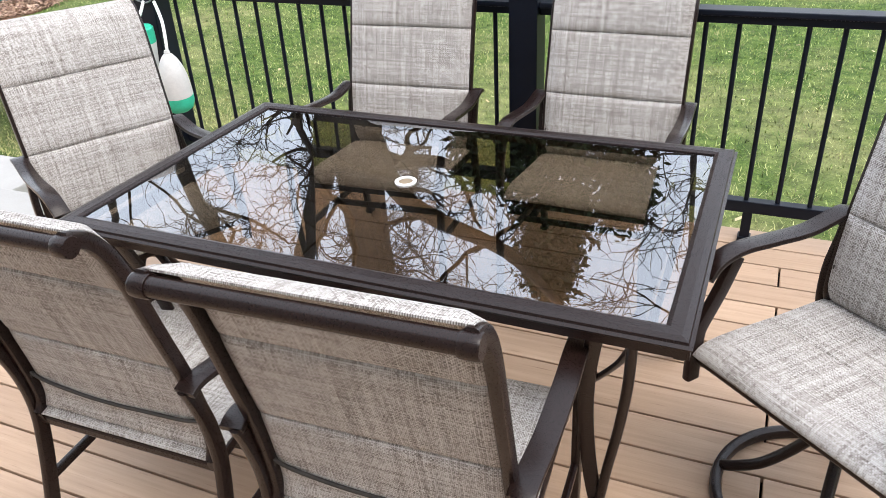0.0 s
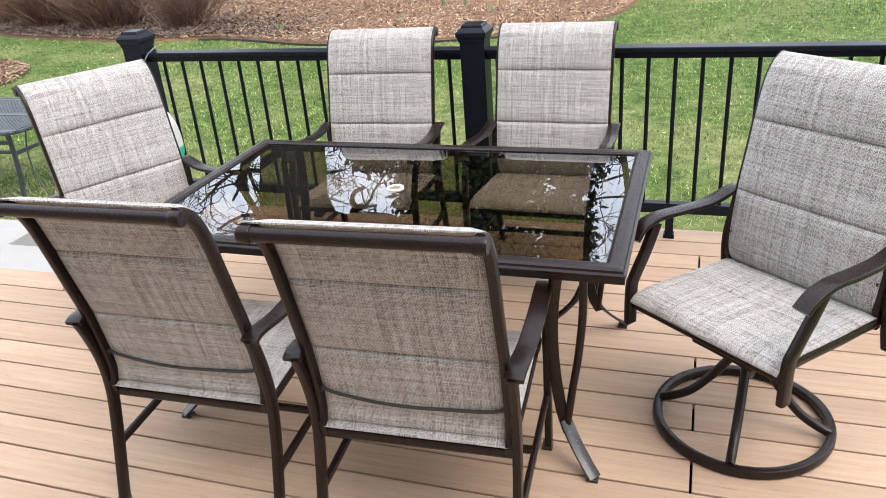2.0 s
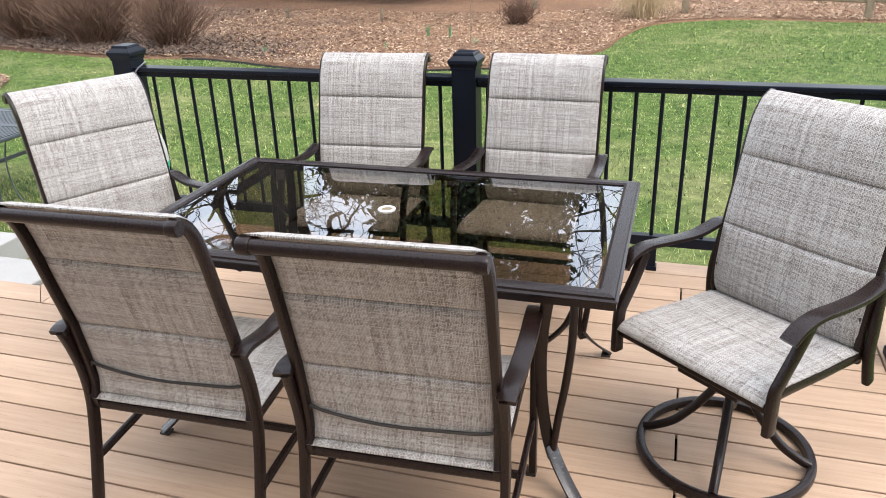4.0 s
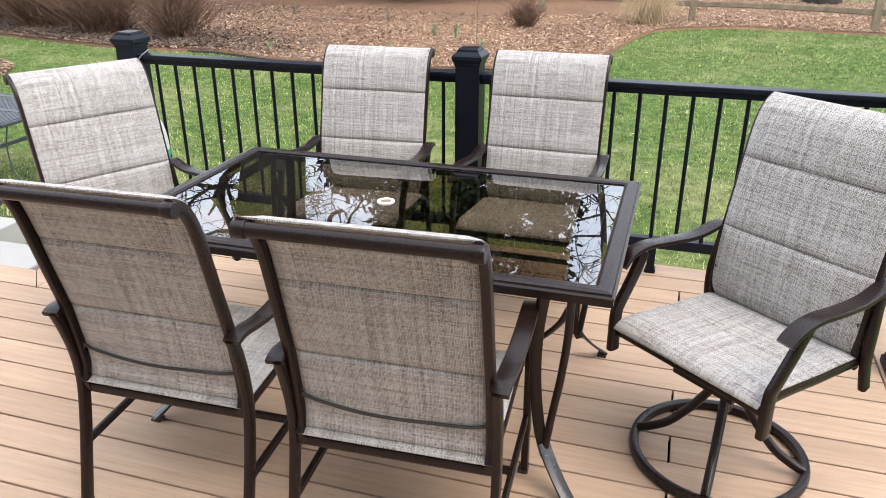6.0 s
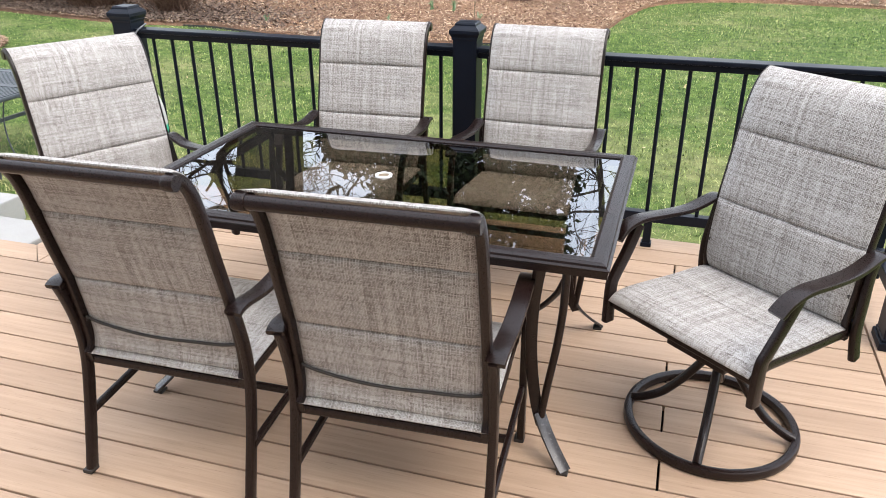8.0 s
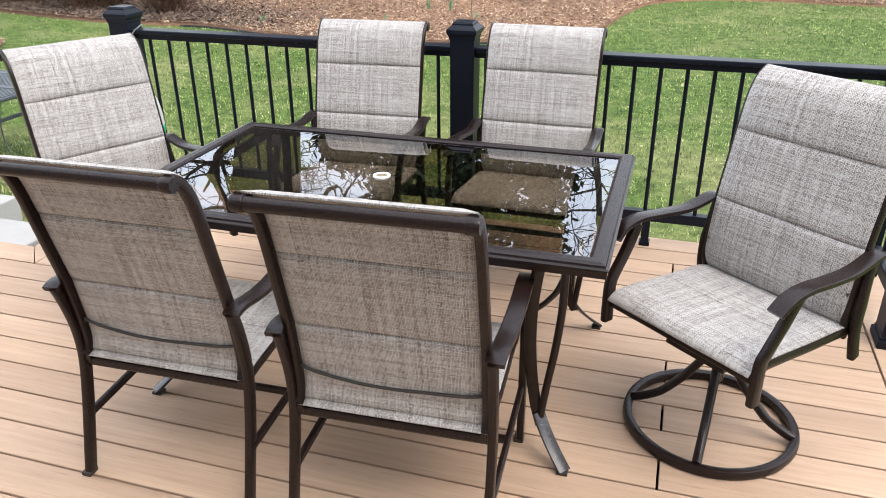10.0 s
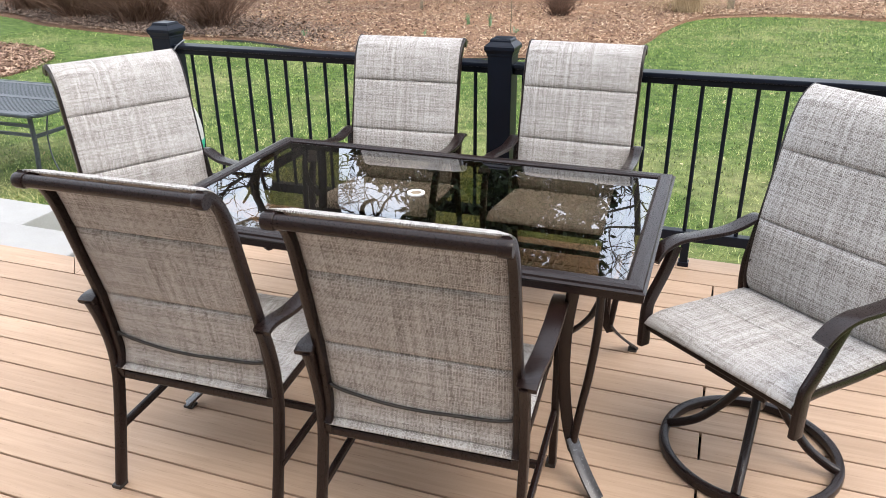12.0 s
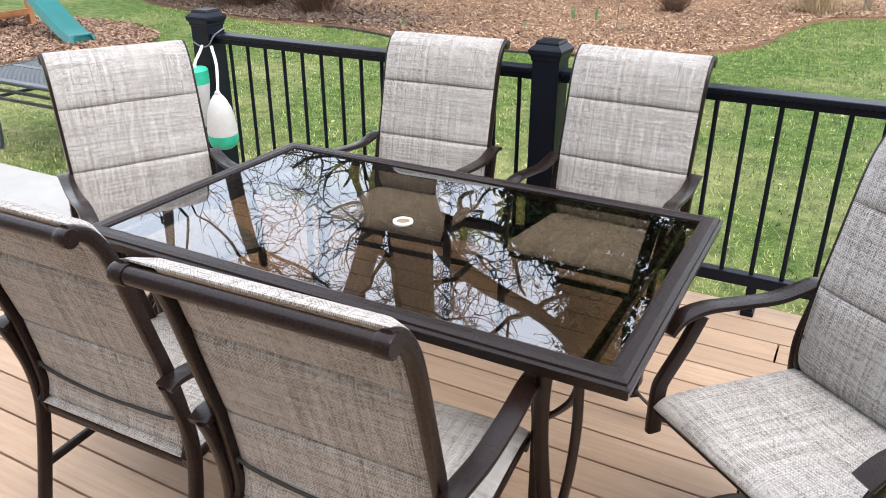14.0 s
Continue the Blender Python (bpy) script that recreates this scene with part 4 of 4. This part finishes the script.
def under_shrubs(rng, n):
    x = rng.normal(-12.0, 2.2, n)
    y = np.interp(x, EX, EY) + 0.15 + np.abs(rng.normal(0, 1.1, n))
    return np.stack([x, y], 1)


def in_play(rng, n):
    a, r = rng.uniform(0, 6.283, n), np.sqrt(rng.uniform(0, 1, n))
    return np.stack([PX + 2.75 * r * np.cos(a), PY + 2.0 * r * np.sin(a)], 1)


def on_lawn(rng, n):
    x, y = rng.uniform(-13, 7, n), 2.2 + rng.uniform(0, 1, n) ** 1.2 * 14.2
    ok = (y < np.interp(x, EX, EY) - 0.02) & (((x - PX) / 2.75) ** 2 + ((y - PY) / 2.0) ** 2 > 1.0)
    return np.stack([x, y], 1)[ok]


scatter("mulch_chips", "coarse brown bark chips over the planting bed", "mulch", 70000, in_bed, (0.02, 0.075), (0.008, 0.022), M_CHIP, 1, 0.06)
scatter("leaf_litter", "dark dry leaf litter below the bare shrubs", "leaf litter", 26000, under_shrubs, (0.03, 0.09), (0.015, 0.04), M_LITTER, 4, 0.07)
scatter("play_chips", "coarse brown bark chips round the swing set", "mulch", 22000, in_play, (0.025, 0.08), (0.010, 0.026), M_CHIP_PALE, 2, 0.03)
scatter("fallen_leaves", "small pale dry leaves scattered on the lawn", "leaves", 520, on_lawn, (0.02, 0.045), (0.012, 0.028), M_LEAF, 3, 0.035)


def grass():
    rng = np.random.RandomState(7)
    n = 330000
    x = rng.uniform(-13, 7, n)
    y = 2.2 + rng.uniform(0, 1, n) ** 1.1 * 14.2
    extra = np.stack([rng.uniform(-7.0, -3.2, 16000), rng.uniform(1.2, 4.2, 16000)], 1)
    xy = np.concatenate([np.stack([x, y], 1), extra])
    ok = (xy[:, 1] < np.interp(xy[:, 0], EX, EY) - 0.01) & (((xy[:, 0] - PX) / 2.75) ** 2 + ((xy[:, 1] - PY) / 2.0) ** 2 > 0.9)
    ok &= ~((xy[:, 0] > -6.6) & (xy[:, 0] < -4.56) & (xy[:, 1] < 2.50)) & ~((xy[:, 0] > -6.6) & (xy[:, 0] < -3.43) & (xy[:, 1] < 1.77)) & ~((xy[:, 0] > -3.12) & (xy[:, 1] < 2.2))
    xy = xy[ok]
    n = len(xy)
    a = rng.uniform(0, 2 * np.pi, n)
    le, wi = rng.uniform(0.022, 0.055, n), rng.uniform(0.006, 0.012, n)
    lean = rng.uniform(0.4, 1.45, n)
    base = np.stack([xy[:, 0], xy[:, 1], np.full(n, GROUND - 0.005)], 1)
    side = np.stack([-np.sin(a), np.cos(a), np.zeros(n)], 1) * wi[:, None] / 2
    tip = np.stack([np.cos(a) * np.sin(lean), np.sin(a) * np.sin(lean), np.cos(lean)], 1) * le[:, None]
    verts = np.stack([base - side, base + side, base + tip], 1).reshape(-1, 3)
    me = bpy.data.meshes.new("grass")
    me.from_pydata(verts.tolist(), [], np.arange(n * 3).reshape(-1, 3).tolist())
    me.materials.append(M_GRASS)
    tagged(new("grass", me), "short patchy lawn grass blades", "grass", "", "stuff")


grass()


# ---- trees beyond the garden, mirrored in the glass ----
def grow(rng, start, way, radius, length, depth, out):
    """A limb and its branches, as (points, radii)."""
    steps = 7 if depth > 1 else 5
    pts, rad, p, d = [start], [radius], start.copy(), way.normalized()
    for k in range(steps):
        d = (d + Vector((rng.gauss(0, 0.30), rng.gauss(0, 0.30), rng.gauss(0.03, 0.24)))).normalized()
        p = p + d * (length / steps)
        pts.append(p.copy())
        rad.append(radius * (1 - 0.55 * (k + 1) / steps))
    out.append((pts, rad))
    if depth == 0:
        return
    for _ in range(rng.choice((3, 4, 4)) if depth > 1 else 3):
        k = rng.randint(max(1, steps // 3), steps)
        side = Vector((rng.gauss(0, 1), rng.gauss(0, 1), rng.gauss(0.15, 0.6))).normalized()
        e = (d * rng.uniform(0.35, 0.8) + side * rng.uniform(0.6, 1.0)).normalized()
        grow(rng, pts[k], e, max(rad[k] * rng.uniform(0.5, 0.72), 0.020), length * rng.uniform(0.55, 0.78), depth - 1, out)


def tube_mesh(name, limbs, mat, sides=6):
    verts, faces = [], []
    for pts, rad in limbs:
        first, c = len(verts), len(pts)
        k_sides = sides if rad[0] > 0.06 else 3
        u = None
        for i, p in enumerate(pts):
            t = (pts[min(i + 1, c - 1)] - pts[max(i - 1, 0)]).normalized()
            u = t.orthogonal().normalized() if u is None else (u - t * u.dot(t)).normalized()
            v = t.cross(u)
            for k in range(k_sides):
                a = 2 * math.pi * k / k_sides
                verts.append(tuple(p + (u * math.cos(a) + v * math.sin(a)) * rad[i]))
        for i in range(c - 1):
            for k in range(k_sides):
                m = (k + 1) % k_sides
                faces.append((first + i * k_sides + k, first + i * k_sides + m, first + (i + 1) * k_sides + m, first + (i + 1) * k_sides + k))
    me = bpy.data.meshes.new(name)
    me.from_pydata(verts, [], faces)
    me.materials.append(mat)
    return me


def bare_tree(seed, stems, label, depth=4, shoots=5):
    """stems: lists of (x, y, z, radius) from the base up; branches grow out of their upper parts."""
    rng = random.Random(seed)
    t = thing("tree", label, "tree", "trees behind the garden", at=pose(*stems[0][0][:2], GROUND))
    origin = Vector((*stems[0][0][:2], GROUND))
    trunk, crown = [], []
    for stem in stems:
        line = spline([q[:3] for q in stem], 5)
        rads = [v.x for v in spline([(q[3], 0, 0) for q in stem], 5)]
        pts = [p - origin for p in line]
        trunk.append((pts, rads))
        for _ in range(shoots):
            k = rng.randint(int(len(pts) * 0.4), len(pts) - 1)
            side = Vector((rng.gauss(0, 1), rng.gauss(0, 0.8), rng.uniform(-0.1, 0.7))).normalized()
            grow(rng, pts[k], side, max(rads[k] * rng.uniform(0.3, 0.5), 0.05), rng.uniform(3.2, 5.5), depth - 1, crown)
        grow(rng, pts[-1], pts[-1] - pts[-4], rads[-1] * 0.9, 4.5, depth - 1, crown)
    a = new("trunk", tube_mesh("trunk", trunk, M_BARK, 12))
    a.parent = t
    b = new("crown", tube_mesh("crown", crown, M_BARK))
    b.parent = t
    return t


bare_tree(11, [[(-12.9, 21, GROUND - 0.1, 1.35), (-12.9, 21, 4, 1.05), (-13.15, 21, 8, 0.95), (-13.3, 21, 11.5, 0.85), (-13.05, 21, 15.3, 0.72), (-12.7, 21.3, 21, 0.4)],
               [(-13.3, 20.8, 5.5, 0.62), (-14.2, 20.8, 9.0, 0.50), (-14.75, 20.8, 11.2, 0.46), (-16.3, 20.7, 15.4, 0.42), (-19.0, 20.3, 21, 0.25)],
               [(-12.6, 20.8, 9.5, 0.42), (-11.6, 20.6, 11.4, 0.34), (-10.0, 20.4, 12.2, 0.30), (-7.5, 20.2, 12.9, 0.22), (-5.5, 20.0, 14.5, 0.14)]],
          "large bare multi-stemmed tree beyond the garden", 5, 4)
bare_tree(12, [[(-21.8, 20.5, GROUND - 0.1, 0.46), (-21.6, 20.5, 6, 0.36), (-21.0, 20.5, 12, 0.30), (-19.8, 20.6, 15.5, 0.24), (-18.2, 21, 19, 0.15)]], "bare spreading tree beyond the garden", 5, 8)
bare_tree(13, [[(-2.5, 21, GROUND - 0.1, 0.16), (-2.3, 21, 6, 0.11), (-1.9, 21, 9, 0.09), (-1.5, 21.2, 15, 0.05)]], "bare tree beyond the lawn", 4, 9)
bare_tree(14, [[(-17.5, 27, GROUND - 0.1, 0.5), (-17.8, 27, 8, 0.38), (-17.3, 27, 15, 0.26), (-17.5, 27, 21, 0.14)]], "bare tree beyond the garden", 5, 8)
bare_tree(15, [[(-27, 22, GROUND - 0.1, 0.5), (-26.8, 22, 8, 0.38), (-27.3, 22, 15, 0.2)]], "bare tree beyond the garden", 4, 8)
bare_tree(16, [[(3.2, 22, GROUND - 0.1, 0.5), (3.0, 22, 8, 0.36), (3.3, 22, 16, 0.18)]], "bare tree beyond the lawn", 4, 9)


def evergreen(x, y, wide, tall, count, seed):
    rng = np.random.RandomState(seed)
    t = thing("evergreen_tree", "tall dark evergreen tree beyond the garden", "tree", "evergreens behind the garden", at=pose(x, y, GROUND))
    tr = new("trunk", tube_mesh("trunk", [([Vector((0, 0, -0.1)), Vector((0, 0, tall * 0.5)), Vector((0, 0, tall * 0.95))], [0.3, 0.2, 0.04])], M_BARK, 8))
    tr.parent = t
    clumps = 260
    f = rng.uniform(0, 1, clumps) ** 0.8
    a = rng.uniform(0, 6.283, clumps)
    r = wide * (1 - f) ** 0.6 * rng.uniform(0.35, 1.05, clumps)
    mid = np.stack([r * np.cos(a), r * np.sin(a), 0.4 + f * (tall - 0.4)], 1)
    which = rng.randint(0, clumps, count)
    c = mid[which] + rng.normal(0, 0.28, (count, 3)) * np.array([1.3, 1.3, 0.8])
    u = rng.normal(0, 1, (count, 3))
    u /= np.linalg.norm(u, axis=1)[:, None]
    v = np.cross(u, rng.normal(0, 1, (count, 3)))
    v /= np.linalg.norm(v, axis=1)[:, None]
    s = rng.uniform(0.10, 0.22, (count, 1))
    verts = np.stack([c - u * s, c + v * s * 0.45, c + u * s, c - v * s * 0.45], 1).reshape(-1, 3)
    me = bpy.data.meshes.new("crown")
    me.from_pydata(verts.tolist(), [], np.arange(count * 4).reshape(-1, 4).tolist())
    me.materials.append(M_NEEDLE)
    o = new("crown", me)
    o.parent = t


evergreen(-8.6, 21.5, 3.0, 11.5, 16000, 31)
evergreen(-6.4, 22.0, 3.0, 16.0, 17000, 32)
evergreen(-11.2, 23.0, 2.4, 9.5, 16000, 33)
evergreen(-4.1, 22.5, 2.1, 13.0, 6500, 34)
